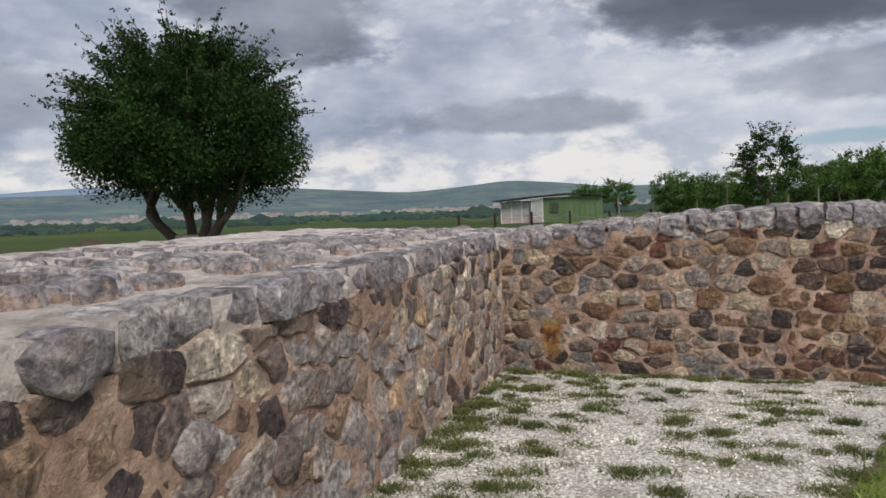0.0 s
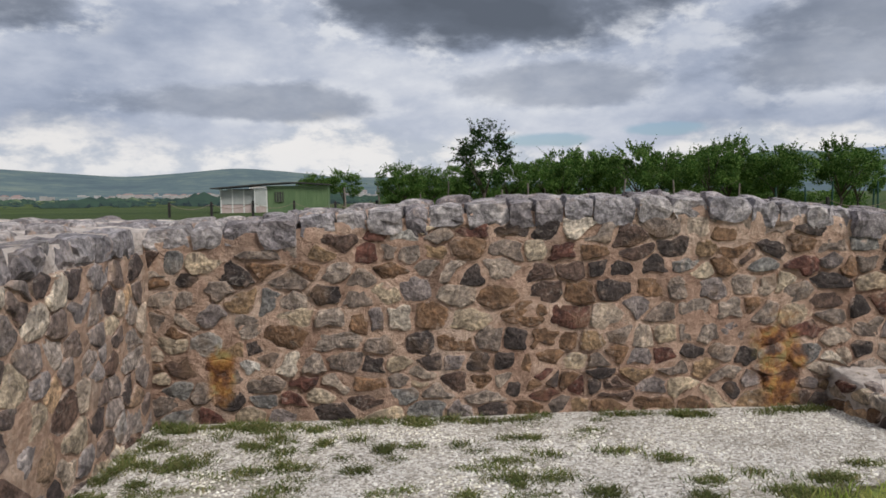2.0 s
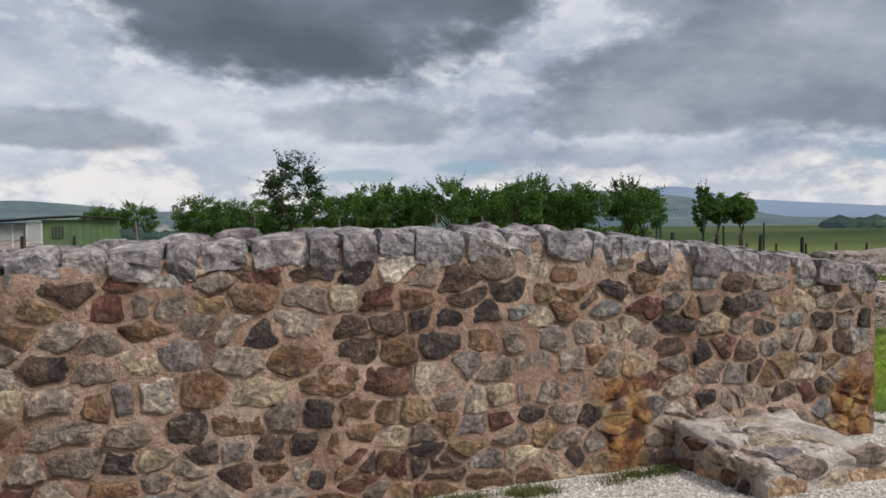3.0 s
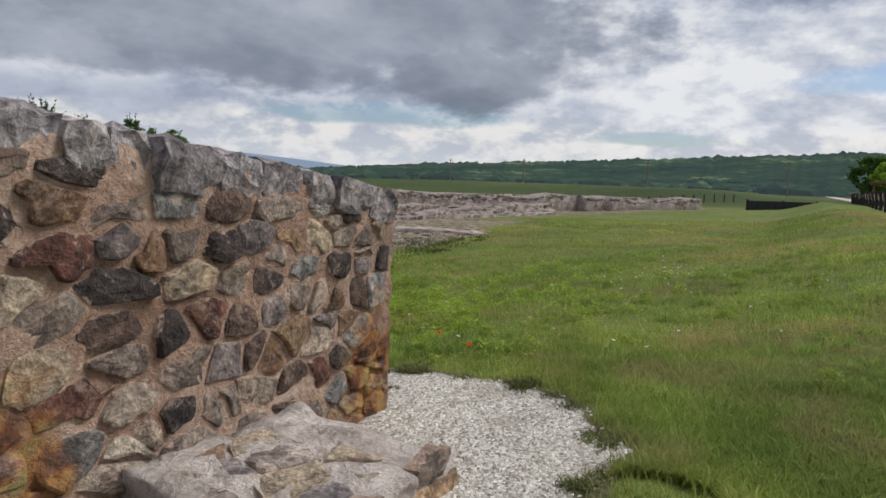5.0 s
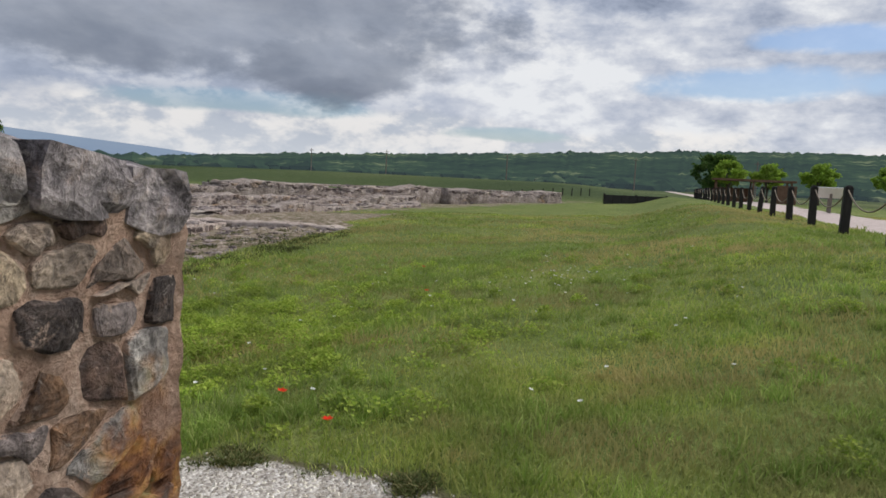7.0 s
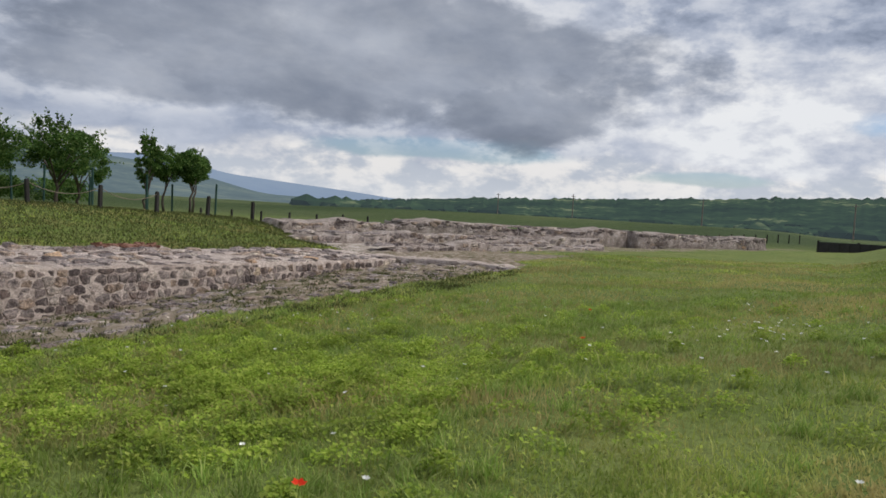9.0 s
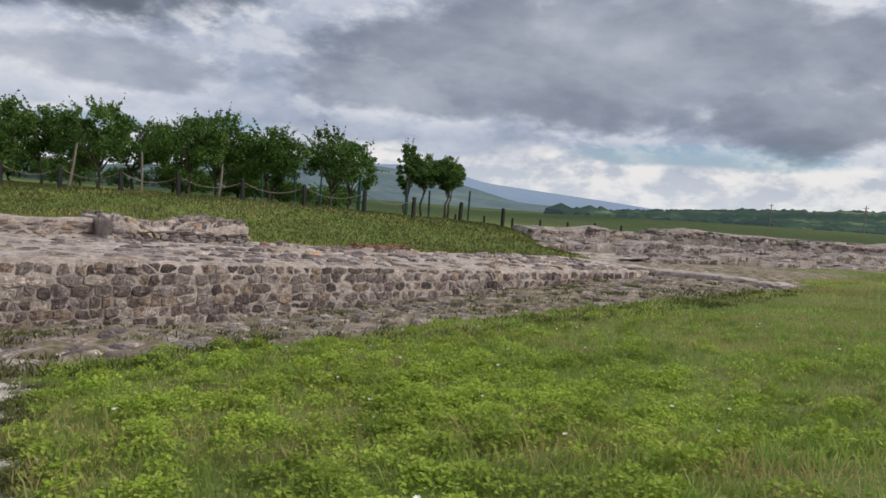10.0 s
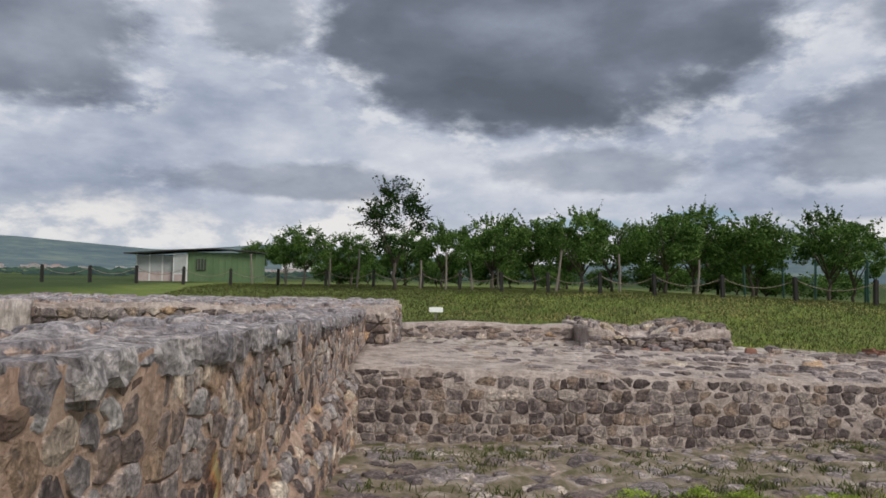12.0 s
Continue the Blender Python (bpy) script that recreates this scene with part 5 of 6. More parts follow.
def build_fences():
    # along the top of the grass bank
    first, last, x = None, None, -12.0
    rng = np.random.default_rng(4)
    while x < 28:
        y = float(np.interp(x, FENCE_X, FENCE_Y))
        p = (x, y, float(ground_z(x, y)))
        if first is None:
            first = make_post(p, "short black wooden post with rope on the grass bank", "bank rope posts")
        else:
            copy_thing(first, pose(*p, rng.normal(0, 2), rng.normal(0, 2), 0))
        if last and x < 24:
            rope_between((last[0], last[1], last[2] + 0.72), (p[0], p[1], p[2] + 0.72), 0.3, "bank ropes")
        last = p
        slope = (float(np.interp(x + 0.5, FENCE_X, FENCE_Y)) - y) / 0.5
        x += 2.25 / math.hypot(1, slope)
    # along the path
    first, last, x = None, None, 12.0
    while x < 78:
        y = 2.55 - 0.022 * (x - 17)
        p = (x, y, float(ground_z(x, y)))
        if first is None:
            first = make_post(p, "black wooden post with slack rope beside the path", "path rope posts", 0.92, 0.15)
        else:
            copy_thing(first, pose(*p, rng.normal(0, 1.5), rng.normal(0, 1.5), 0))
        if last:
            rope_between((last[0], last[1], last[2] + 0.84), (p[0], p[1], p[2] + 0.84), 0.38, "path ropes")
        last = p
        x += 2.9
    # small far posts along the dig's far edge
    first = None
    for i in range(34):
        x, y = 30 + i * 1.4, 36 - i * 0.75
        if first is None:
            first = make_post((x, y, float(ground_z(x, y))), "small black far fence post at the field edge", "far posts", 0.8, 0.1)
        else:
            copy_thing(first, pose(x, y, float(ground_z(x, y)), 0, 0, 0))


def build_stakes():
    rng = np.random.default_rng(9)
    wood = thing("tree_stake", (7.0, 38.4, 0.5), "tall grey wooden tree stake", "stake", "tree stakes")
    part("shaft", tube_bm([(0, 0, -0.1), (0.02, 0, 0.9), (0.0, 0.01, 1.65)], [0.05, 0.047, 0.04], 7), STAKE_WOOD, wood)
    green = thing("fence_stake", (22.0, 36.4, 0.5), "dark green painted fence stake", "stake", "green stakes")
    part("shaft", tube_bm([(0, 0, -0.1), (0, 0, 1.55)], [0.045, 0.045], 7), STAKE_GREEN, green)
    for x, y in ((1.6, 41.5), (3.0, 40.5), (5.9, 40.0), (8.2, 39.2), (11.6, 37.6), (14.2, 37.2), (17.2, 36.6), (-0.6, 42.5), (9.6, 41.8), (12.4, 41.2), (-2.6, 44.0)):
        copy_thing(wood, pose(x, y, float(ground_z(x, y)), rng.normal(0, 3), rng.normal(0, 3), 0) @ Matrix.Diagonal((1, 1, rng.uniform(0.8, 1.1), 1)))
    for x, y in ((19.0, 36.2), (23.3, 35.2), (24.2, 32.6), (25.0, 33.6), (26.3, 33.6), (21.0, 37.0), (27.4, 32.0), (22.4, 33.6)):
        copy_thing(green, pose(x, y, float(ground_z(x, y)), rng.normal(0, 1.5), rng.normal(0, 1.5), 0) @ Matrix.Diagonal((1, 1, rng.uniform(0.8, 1.15), 1)))
    pole = thing("utility_pole", (176, 70, 0.3), "pale slender far utility pole in the fields", "pole", "utility poles")
    part("shaft", tube_bm([(0, 0, -0.3), (0, 0, 7.2)], [0.16, 0.11], 8), STAKE_WOOD, pole)
    part("crossarm", box_bm((0.1, 1.3, 0.1), (0, 0, 6.7)), STAKE_WOOD, pole)
    for x, y in ((173, 38), (168, 8), (190, 98), (160, -16)):
        copy_thing(pole, pose(x, y, 0.4))


build_fences()
build_stakes()


# ---- the hut, shelter, sign and small things ----
def build_hut():
    h = thing("hut", (-8.2, 53.2, 0.25), "small green sheet-metal hut with a pale glazed porch", "hut", rz=2)
    h.matrix_basis = h.matrix_basis @ Matrix.Diagonal((0.92, 1, 1, 1))
    part("green_wall", box_bm((4.5, 3.0, 2.1), (1.95, 0, 1.05), 0.02), GREEN_PAINT, h, "faded green sheet-metal box")
    for i in range(12):
        part("seam", box_bm((0.05, 0.03, 2.02), (-0.2 + i * 0.4, -1.515, 1.05)), GREEN_PAINT, h)
    porch = part("porch_wall", box_bm((3.3, 2.6, 0.85), (-2.0, 0.1, 0.42), 0.02), HUT_PALE, h, "faded pink boarded porch base")
    for i in range(4):
        part("porch_pane", box_bm((0.74, 0.04, 0.98), (-3.25 + i * 0.83, -1.18, 1.36), 0.01), HUT_GLASS, h, "dusty pale sheeting")
    for i in range(5):
        part("porch_post", box_bm((0.09, 0.09, 1.95), (-3.66 + i * 0.83, -1.2, 0.97), 0.01), HUT_WHITE, h)
    part("porch_back", box_bm((3.3, 0.06, 1.1), (-2.0, 1.35, 1.4)), HUT_PALE, h)
    d = part("door_frame", box_bm((0.95, 0.06, 1.98), (-0.72, -1.53, 0.99), 0.01), HUT_WHITE, h)
    part("door_panel", box_bm((0.78, 0.05, 1.1), (-0.72, -1.55, 1.35), 0.01), HUT_GLASS, d)
    part("door_base", box_bm((0.78, 0.05, 0.62), (-0.72, -1.55, 0.42), 0.01), HUT_PALE, d)
    win = part("window", box_bm((0.62, 0.05, 0.7), (0.62, -1.54, 1.35), 0.01), ROOF_DARK, h, "dark barred window")
    for k in range(3):
        part("window_bar", box_bm((0.04, 0.03, 0.72), (0.42 + k * 0.2, -1.58, 1.35)), GREEN_PAINT, win)
    bm = bmesh.new()
    prof = [(-4.3, 1.93), (-0.5, 2.2), (1.6, 2.3), (4.35, 2.14)]
    for z in (0.0, 0.07):
        for y in (-1.85, 1.7):
            for px, pz in prof:
                bm.verts.new((px, y, pz + z))
    bm.verts.ensure_lookup_table()
    n = len(prof)
    at = lambda z, y, i: bm.verts[(z * 2 + y) * n + i]
    for i in range(n - 1):
        bm.faces.new((at(1, 0, i), at(1, 0, i + 1), at(1, 1, i + 1), at(1, 1, i)))
        bm.faces.new((at(0, 0, i), at(0, 1, i), at(0, 1, i + 1), at(0, 0, i + 1)))
        for y in (0, 1):
            bm.faces.new((at(0, y, i), at(0, y, i + 1), at(1, y, i + 1), at(1, y, i)))
    for i in (0, n - 1):
        bm.faces.new((at(0, 0, i), at(0, 1, i), at(1, 1, i), at(1, 0, i)))
    part("roof", bm, ROOF_DARK, h, "dark sheet roof with a shallow ridge")


def build_shelter():
    s = thing("shelter", (60.0, -1.6, 0.45), "low open wooden shelter with a brown roof beside the path", "shelter", rz=86)
    part("roof", box_bm((5.6, 3.4, 0.14), (0, 0, 1.72), 0.03), BROWN_BOARD, s)
    for x in (-2.5, 0.0, 2.5):
        for y in (-1.4, 1.4):
            part("post", box_bm((0.13, 0.13, 1.68), (x, y, 0.84), 0.01), BROWN_BOARD, s)
    part("side_panel", box_bm((1.3, 0.1, 1.4), (-2.2, 1.5, 0.72), 0.01), BROWN_BOARD, s)
    part("back_panel", box_bm((2.6, 0.1, 1.1), (1.2, -1.5, 0.6), 0.01), BROWN_BOARD, s)
    for i, (x, y) in enumerate(((36, -1.4), (38.5, -1.9))):
        b = thing("info_board", (x, y, 0.5), "slanted pale information board on a post", "sign", "information boards", rz=70)
        part("post", box_bm((0.1, 0.1, 0.9), (0, 0, 0.45)), STAKE_WOOD, b)
        pl = part("panel", box_bm((1.1, 0.7, 0.04)), SIGN_WHITE, b)
        pl.matrix_basis = pose(0, 0, 0.95, 38, 0, 0)
    d = thing("screen_fence", (58.0, 6.5, -0.3), "low black boarded screen at the meadow's end", "fence", rz=-50)
    for i in range(8):
        part("board", box_bm((0.72, 0.06, 1.0), (-2.6 + i * 0.75, 0, 0.42), 0.01), DARK_BOARD, d)
    for i in range(3):
        part("post", box_bm((0.12, 0.12, 1.1), (-2.9 + i * 2.9, 0.1, 0.45)), POST_WOOD, d)


def build_small():
    s = thing("notice", (6.45, 29.6, float(ground_z(6.45, 29.6))), "small white notice board on a short stake in the grass", "sign", rz=3)
    part("stake", box_bm((0.05, 0.05, 0.35), (0, 0.03, 0.12)), STAKE_WOOD, s)
    pl = part("panel", box_bm((0.42, 0.03, 0.16), (0, 0, 0), 0.008), SIGN_WHITE, s)
    pl.matrix_basis = pose(0, 0, 0.32, -18, 0, 0)
    for i, (x, y) in enumerate(((-9.9, 17.2), (-8.9, 17.6))):
        p = thing("plank_stack", (x, y, 0.62), "small stack of weathered planks by the tree", "planks", "plank stacks", rz=20)
        for k in range(4):
            part("plank", box_bm((0.75, 0.11, 0.035), (0, -0.18 + k * 0.125, 0.3), 0.006), STAKE_WOOD, p)
        for sx in (-0.3, 0.3):
            part("leg", box_bm((0.06, 0.42, 0.3), (sx, 0, 0.14), 0.006), STAKE_WOOD, p)
    heap = stuff_from("spoil_heap", [([(-13.4 + a[0], 14.3 + a[1], 0.5 + a[2]) for a in blob_geo(np.random.default_rng(3), 1.9, 0.9, 0.75)[0]], blob_geo(np.random.default_rng(3), 1.9, 0.9, 0.75)[1])], EARTH, "dark heap of soil beside the tree", "soil heap")


build_hut()
build_shelter()
build_small()


# ---- grass, weeds, flowers and gravel ----
def blades(name, x, y, high, wide, mat, label, rng, fan=0.45):
    n = len(x)
    z = ground_z(x, y) - 0.01
    a = rng.uniform(0, math.tau, n)
    lean = rng.normal(0, fan, (n, 2)) * high[:, None]
    dx, dy = np.cos(a) * wide, np.sin(a) * wide
    v = np.empty((n, 5, 3))
    v[:, 0] = np.stack([x - dx, y - dy, z], 1)
    v[:, 1] = np.stack([x + dx, y + dy, z], 1)
    mx, my = x + lean[:, 0] * 0.35, y + lean[:, 1] * 0.35
    v[:, 2] = np.stack([mx + dx * 0.8, my + dy * 0.8, z + high * 0.6], 1)
    v[:, 3] = np.stack([mx - dx * 0.8, my - dy * 0.8, z + high * 0.6], 1)
    v[:, 4] = np.stack([x + lean[:, 0], y + lean[:, 1], z + high * rng.uniform(0.85, 1.05, n)], 1)
    k = np.arange(n)[:, None] * 5
    faces = (k + np.array([[0, 1, 2, 3]])).tolist() + (k + np.array([[3, 2, 4]])).tolist()
    me = bpy.data.meshes.new(name)
    me.from_pydata(v.reshape(-1, 3).tolist(), [], faces)
    me.materials.append(mat)
    ob = new(name, me)
    tagged(ob, label, "grass", kind="stuff")


def leafy(name, x, y, high, size, mat, label, rng):
    """Broad leaves held up at their own heights, tilted every way, folded along the middle."""
    n = len(x)
    p = np.stack([x, y, ground_z(x, y) + high], 1)
    a = rng.uniform(0, math.tau, n)
    lift = rng.uniform(-0.2, 0.9, n)
    d = np.stack([np.cos(a) * np.cos(lift), np.sin(a) * np.cos(lift), np.sin(lift)], 1) * size[:, None]
    w = np.stack([-np.sin(a), np.cos(a), rng.uniform(0.1, 0.5, n)], 1) * (size * 0.42)[:, None]
    w2 = np.stack([np.sin(a), -np.cos(a), rng.uniform(0.1, 0.5, n)], 1) * (size * 0.42)[:, None]
    foot = np.stack([x - d[:, 0] * 0.4, y - d[:, 1] * 0.4, p[:, 2] - high], 1)
    v = np.stack([p, p + d * 0.5 + w, p + d, p + d * 0.5 + w2, foot, foot + w * 0.12], 1)
    k = np.arange(n)[:, None] * 6
    faces = (k + np.array([[0, 2, 1]])).tolist() + (k + np.array([[0, 3, 2]])).tolist() + (k + np.array([[4, 5, 0]])).tolist()
    me = bpy.data.meshes.new(name)
    me.from_pydata(v.reshape(-1, 3).tolist(), [], faces)
    me.materials.append(mat)
    tagged(new(name, me), label, "plants", kind="stuff")


def patchy(x, y):
    return 0.5 + 0.25 * np.sin(x * 1.7 + np.sin(y * 1.1) * 2) + 0.25 * np.sin(y * 2.1 + np.sin(x * 0.8) * 2.2)


def build_grass():
    rng = np.random.default_rng(33)
    n = 520000
    # denser where the walk passes, thinning with distance along the meadow
    r, a = 0.3 + 30 * rng.uniform(0, 1, n) ** 1.45, rng.uniform(-1.3, 1.5, n)
    x, y = 4.4 + r * np.cos(a), 5.9 + r * np.sin(a)
    extra = 90000
    x = np.concatenate([x, rng.uniform(0.2, 8, extra)])
    y = np.concatenate([y, rng.uniform(2.5, 7.2, extra)])
    ok = (gravel_mask(x, y) < rng.uniform(0.02, 0.5, len(x))) & (rubble_mask(x, y) < rng.uniform(0.1, 0.6, len(x))) & (path_mask(x, y) < 0.2) & ~((x < 5.35) & (y > 6.6)) & (rng.uniform(0, 1, len(x)) < 0.35 + 0.65 * patchy(x, y))
    x, y = x[ok], y[ok]
    far = np.clip(np.hypot(x - 5.5, y - 6.5) / 16, 0, 1.8)
    h = rng.uniform(0.025, 0.075, len(x)) * (0.65 + 0.7 * patchy(x * 0.6 + 3, y * 0.7))
    tall = rng.uniform(0, 1, len(x)) < 0.03
    h[tall] *= 2.0
    w = rng.uniform(0.0018, 0.0036, len(x)) * (1 + 3.2 * far)
    blades("grass", x, y, h, w, BLADE, "fresh green uneven meadow grass", rng)
    # coarse tufts standing over the sward
    tx, ty = np.concatenate([rng.uniform(1.5, 16, 1500), rng.normal(6.35, 0.3, 170)]), np.concatenate([rng.uniform(2.5, 14.5, 1500), rng.normal(7.75, 0.45, 170)])
    ok = (gravel_mask(tx, ty) < 0.15) & (rubble_mask(tx, ty) < 0.3) & (path_mask(tx, ty) < 0.1) & ~((tx < 5.6) & (ty > 6.4))
    ok &= (np.abs(ty - np.interp(tx, [1.0, 1.6, 2.8, 4.2, 5.2, 5.8], [4.7, 5.4, 6.1, 6.3, 6.6, 7.1])) > 0.3) & (np.hypot(tx - 6.05, ty - 7.7) > 0.45)
    tx, ty = tx[ok], ty[ok]
    per = rng.integers(18, 60, len(tx))
    gx, gy = np.repeat(tx, per) + rng.normal(0, 0.04, per.sum()), np.repeat(ty, per) + rng.normal(0, 0.04, per.sum())
    blades("grass_tufts", gx, gy, np.repeat(rng.uniform(0.06, 0.15, len(tx)), per) * rng.uniform(0.5, 1.1, per.sum()), rng.uniform(0.002, 0.0042, per.sum()), TUFT, "coarse brighter tufts of meadow grass", rng, 0.55)
    # weeds in the gravel, in tufts
    cx, cy = np.concatenate([rng.uniform(-1.75, 4.6, 420), -1.72 + 2.6 * rng.uniform(0, 1, 420) ** 1.7]), rng.uniform(2.6, 7.5, 840)
    ok = (gravel_mask(cx, cy) > 0.7) & (rng.uniform(0, 1, 840) < np.interp(cx, [-1.8, 0.8, 4], [0.6, 0.4, 0.25]))
    cx, cy = cx[ok], cy[ok]
    ex = np.concatenate([[-1.62, -1.66, -1.55, -1.6, 5.5, 5.35, 5.45, 5.75], rng.uniform(-1.7, 3.2, 34)])
    ey = np.concatenate([[4.3, 5.3, 6.0, 6.9, 7.8, 8.3, 12.9, 13.1], rng.normal(7.43, 0.05, 34)])
    bx, by = rng.uniform(0.3, 6.8, 5000), rng.uniform(2.4, 13.4, 5000)
    rimmed = (gravel_mask(bx, by) > 0.25) & (gravel_mask(bx, by) < 0.75) & ~((bx < 5.2) & (by > 7.5))
    bx, by = bx[rimmed][:170], by[rimmed][:170]
    cx, cy = np.concatenate([cx, ex, bx]), np.concatenate([cy, ey, by])
    per = rng.integers(90, 320, len(cx))
    wx = np.repeat(cx, per) + rng.normal(0, 0.042, per.sum()) * np.repeat(rng.uniform(0.5, 1.9, len(cx)), per)
    wy = np.repeat(cy, per) + rng.normal(0, 0.038, per.sum())
    wh = np.repeat(rng.uniform(0.016, 0.05, len(cx)), per) * rng.uniform(0.5, 1.3, per.sum())
    blades("weeds", wx, wy, wh, rng.uniform(0.002, 0.005, per.sum()), BLADE_DRY, "low dull green weeds in the gravel", rng, 0.9)
    # broad-leaved clumps in the meadow, each a low dome of leaves
    cx, cy = np.concatenate([rng.uniform(6, 15, 110), rng.normal(8.7, 1.8, 620)]), np.concatenate([rng.uniform(3.5, 14, 110), rng.normal(10.8, 1.7, 620)])
    ok = (rubble_mask(cx, cy) < 0.5) & (gravel_mask(cx, cy) < 0.2)
    cx, cy = cx[ok], cy[ok]
    per = rng.integers(50, 190, len(cx))
    ox, oy = rng.normal(0, 1, per.sum()), rng.normal(0, 1, per.sum())
    wide = np.repeat(rng.uniform(0.045, 0.11, len(cx)), per)
    tall = np.repeat(rng.uniform(0.05, 0.14, len(cx)), per) * np.clip(1.05 - 0.22 * (ox ** 2 + oy ** 2), 0.2, 1) * rng.uniform(0.6, 1.05, per.sum())
    leafy("clover", np.repeat(cx, per) + ox * wide, np.repeat(cy, per) + oy * wide, tall, rng.uniform(0.014, 0.034, per.sum()), CLOVER, "bright broad-leaved clumps among the grass", rng)
    # tufts along the foot of the curtain wall
    cx, cy = rng.uniform(5.5, 21, 220), 13.3 + 4.7 * rng.uniform(0, 1, 220) ** 1.4
    per = rng.integers(20, 90, 220)
    wx = np.repeat(cx, per) + rng.normal(0, 0.16, per.sum())
    wy = np.repeat(cy, per) + rng.normal(0, 0.12, per.sum())
    blades("foot_weeds", wx, wy, rng.uniform(0.03, 0.11, per.sum()), rng.uniform(0.004, 0.009, per.sum()), BLADE_BANK, "dull weeds and moss in the stony ground", rng, 0.7)
    # rough grass on the bank
    x = rng.uniform(-4, 29, 160000)
    y = rng.uniform(21, 45, 160000)
    ok = (y > np.interp(x, FOOT_X, FOOT_Y) + rng.normal(0.2, 0.3, 160000)) & (y < np.interp(x, FENCE_X, FENCE_Y) + 4) & ~((x < 5.6) & (y < 24.8)) & ~((x < 13) & (y < 26.6))
    x, y = x[ok], y[ok]
    blades("bank_grass", x, y, rng.uniform(0.04, 0.13, len(x)), rng.uniform(0.006, 0.014, len(x)), BLADE_BANK, "rough yellowish grass on the bank", rng, 0.6)


def build_pebbles():
    rng = np.random.default_rng(44)
    n = 110000
    x, y = rng.uniform(-1.8, 6.6, n), rng.uniform(1.5, 13.4, n)
    ok = (gravel_mask(x, y) > rng.uniform(0.2, 0.8, n)) & ~((x < 5.0) & (y > 7.5))
    x, y = x[ok], y[ok]
    n = len(x)
    z = ground_z(x, y)
    s = rng.uniform(0.005, 0.014, n)
    base = np.array([(1, 0, 0), (0, 1, 0), (-1, 0, 0), (0, -1, 0), (0, 0, 0.8), (0, 0, -0.4)])
    v = base[None] * rng.uniform(0.6, 1.3, (n, 6, 1))
    a = rng.uniform(0, math.tau, n)
    rx = v[..., 0] * np.cos(a)[:, None] - v[..., 1] * np.sin(a)[:, None]
    ry = v[..., 0] * np.sin(a)[:, None] + v[..., 1] * np.cos(a)[:, None]
    v = np.stack([rx, ry, v[..., 2]], -1) * s[:, None, None] + np.stack([x, y, z], 1)[:, None]
    tri = np.array([(0, 1, 4), (1, 2, 4), (2, 3, 4), (3, 0, 4)])
    f = (np.arange(n)[:, None, None] * 6 + tri[None]).reshape(-1, 3)
    me = bpy.data.meshes.new("gravel")
    me.from_pydata(v.reshape(-1, 3).tolist(), [], f.tolist())
    me.materials.append(PEBBLE)
    tagged(new("gravel", me), "pale angular limestone gravel", "gravel", kind="stuff")


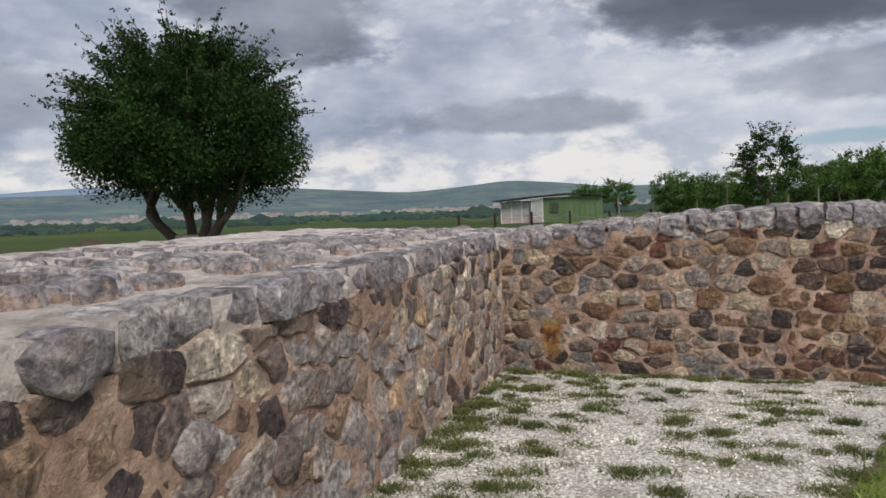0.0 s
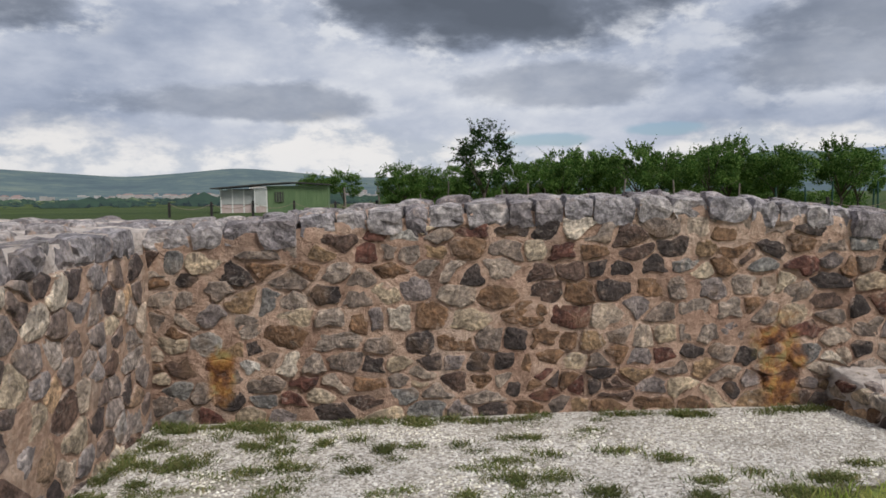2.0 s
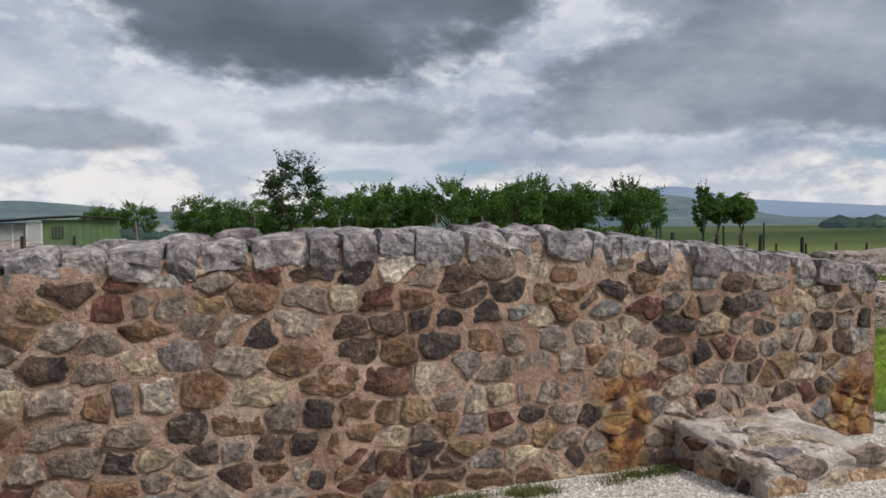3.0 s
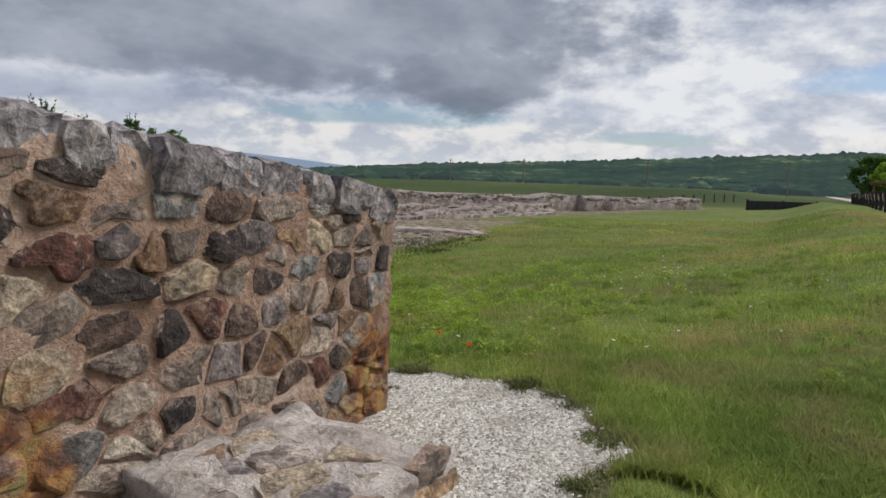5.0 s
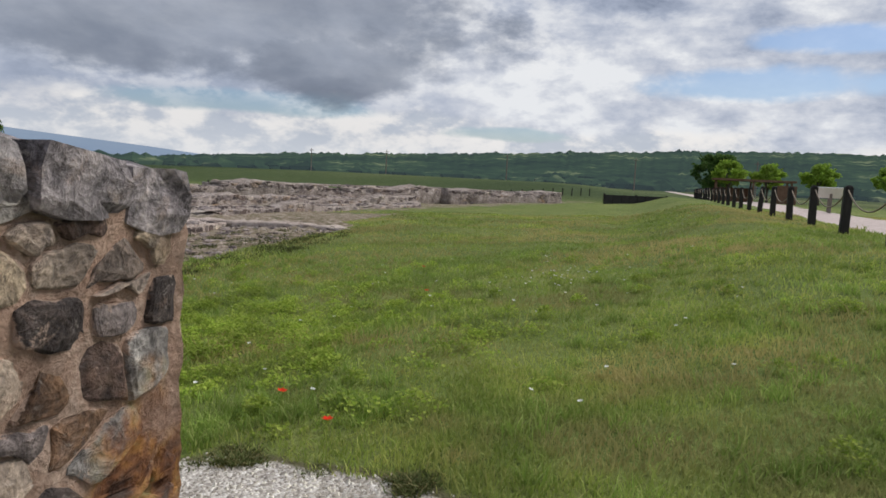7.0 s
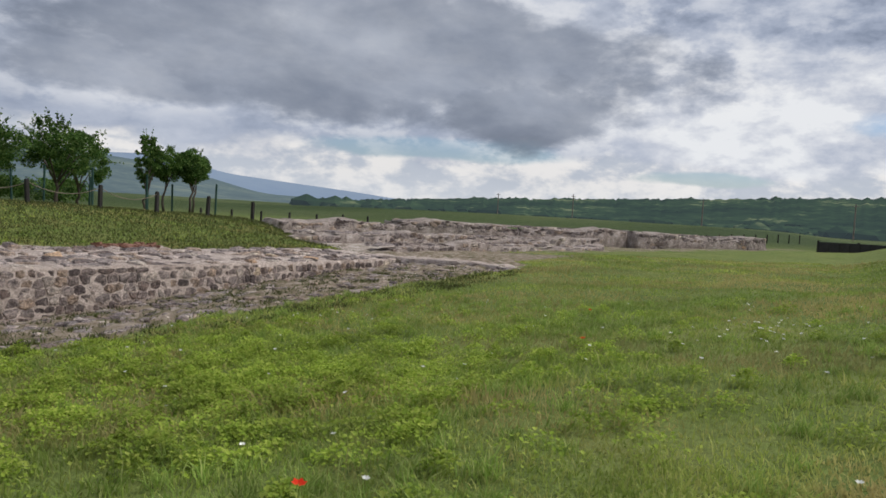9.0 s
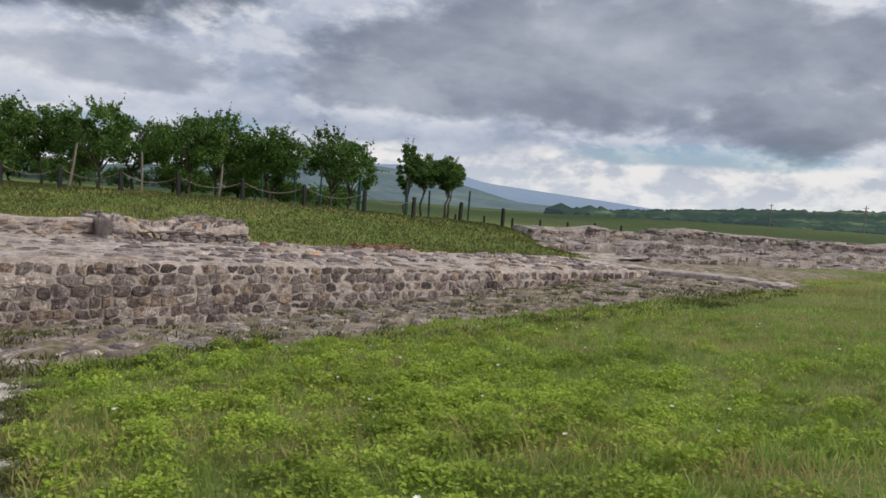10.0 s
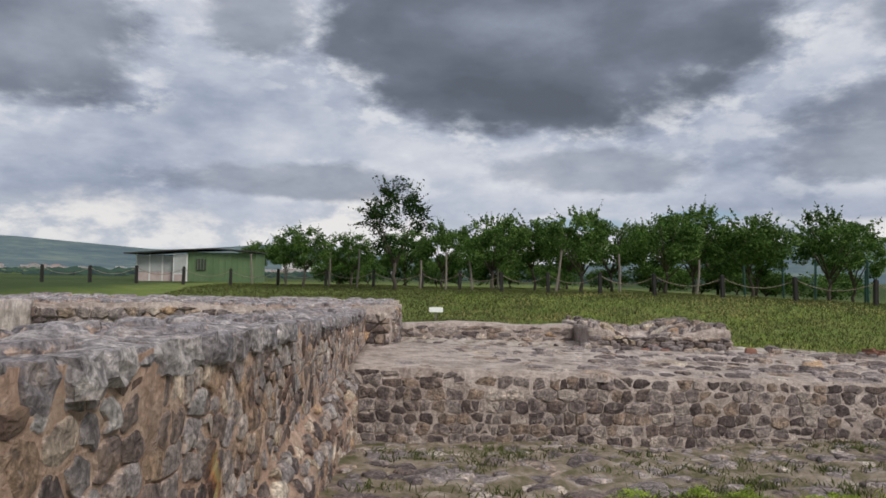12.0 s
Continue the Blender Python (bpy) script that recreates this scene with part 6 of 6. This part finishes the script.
def build_rubble_ground():
    """Flat stones bedded in the soil before the curtain wall and on the terrace."""
    rng = np.random.default_rng(55)
    pieces = []
    for i in range(1250):
        x, y = (rng.uniform(5.3, 22.5), rng.uniform(13.6, 18.0)) if i % 3 else (rng.uniform(5.6, 21.5), rng.uniform(21.5, 25.4))
        if rubble_mask(x, y) < 0.55:
            continue
        s = rng.uniform(0.05, 0.2) * (1 if rng.random() < 0.9 else 1.7)
        poly = [(math.cos(a) * s * rng.uniform(0.7, 1.25), math.sin(a) * s * 0.7 * rng.uniform(0.7, 1.25)) for a in np.linspace(0, math.tau, 8)[:-1]]
        v, f = stone_geo(poly, rng, 0.05, rng.uniform(0.004, 0.035))
        g = float(ground_z(x, y))
        a = rng.uniform(0, math.tau)
        pieces.append(([(x + p[0] * math.cos(a) - p[1] * math.sin(a), y + p[0] * math.sin(a) + p[1] * math.cos(a), g + p[2]) for p in v], f))
    pieces.sort(key=lambda p: math.hypot(p[0][0][0] - 8, p[0][0][1] - 14))
    for v, f in pieces[:240]:
        o = Vector(v[0])
        ob = mesh_ob("bedded_stone", [Vector(p) - o for p in v], f, FAR_STONE, smooth=True)
        ob.location = o
        tagged(ob, "flat broken grey stone bedded in dry soil", "stone", "bedded stones")
    stuff_from("bedded_stones", pieces[240:], FAR_STONE, "flat broken stones bedded in dry soil", "rubble")


def build_flowers():
    def flower(name, at, label, group, mat, size, high, petals=5):
        t = thing(name, at, label, "flower", group)
        part("stalk", tube_bm([(0, 0, 0), (0.005, 0.004, high)], [0.003, 0.002], 5), BLADE, t)
        vs, fs = [], []
        for k in range(petals):
            a = k * math.tau / petals
            q = len(vs)
            for da, r, z in ((0, 0.08, 0), (-0.55, 0.75, 0.28), (0, 1.05, 0.5), (0.55, 0.75, 0.28)):
                vs.append((math.cos(a + da) * size * r, math.sin(a + da) * size * r, high + size * z))
            fs.append((q, q + 1, q + 2, q + 3))
        mesh_ob("petals", vs, fs, mat, t)
        return t
    rng = np.random.default_rng(66)
    g = lambda x, y: (x, y, float(ground_z(x, y)))
    poppy = flower("poppy", g(6.03, 7.45), "red field poppy in the grass", "poppies", RED_PETAL, 0.027, 0.2, 6)
    for x, y in ((6.42, 7.91), (10.1, 8.2), (13.1, 9.2)):
        copy_thing(poppy, pose(*g(x, y), 6, 4, x * 50))
    daisy = flower("daisy", g(8.2, 10.8), "tiny white daisy in the grass", "daisies", WHITE_PETAL, 0.017, 0.09, 7)
    for i in range(110):
        x, y = (rng.uniform(6.3, 15), rng.uniform(5, 14)) if i % 3 else (rng.normal(12.5, 0.7), rng.normal(7.2, 0.3))
        if rubble_mask(x, y) < 0.3 and gravel_mask(x, y) < 0.1:
            copy_thing(daisy, pose(*g(x, y), rng.normal(0, 9), rng.normal(0, 9), rng.uniform(0, 360)))


build_grass()
build_pebbles()
build_rubble_ground()
build_flowers()
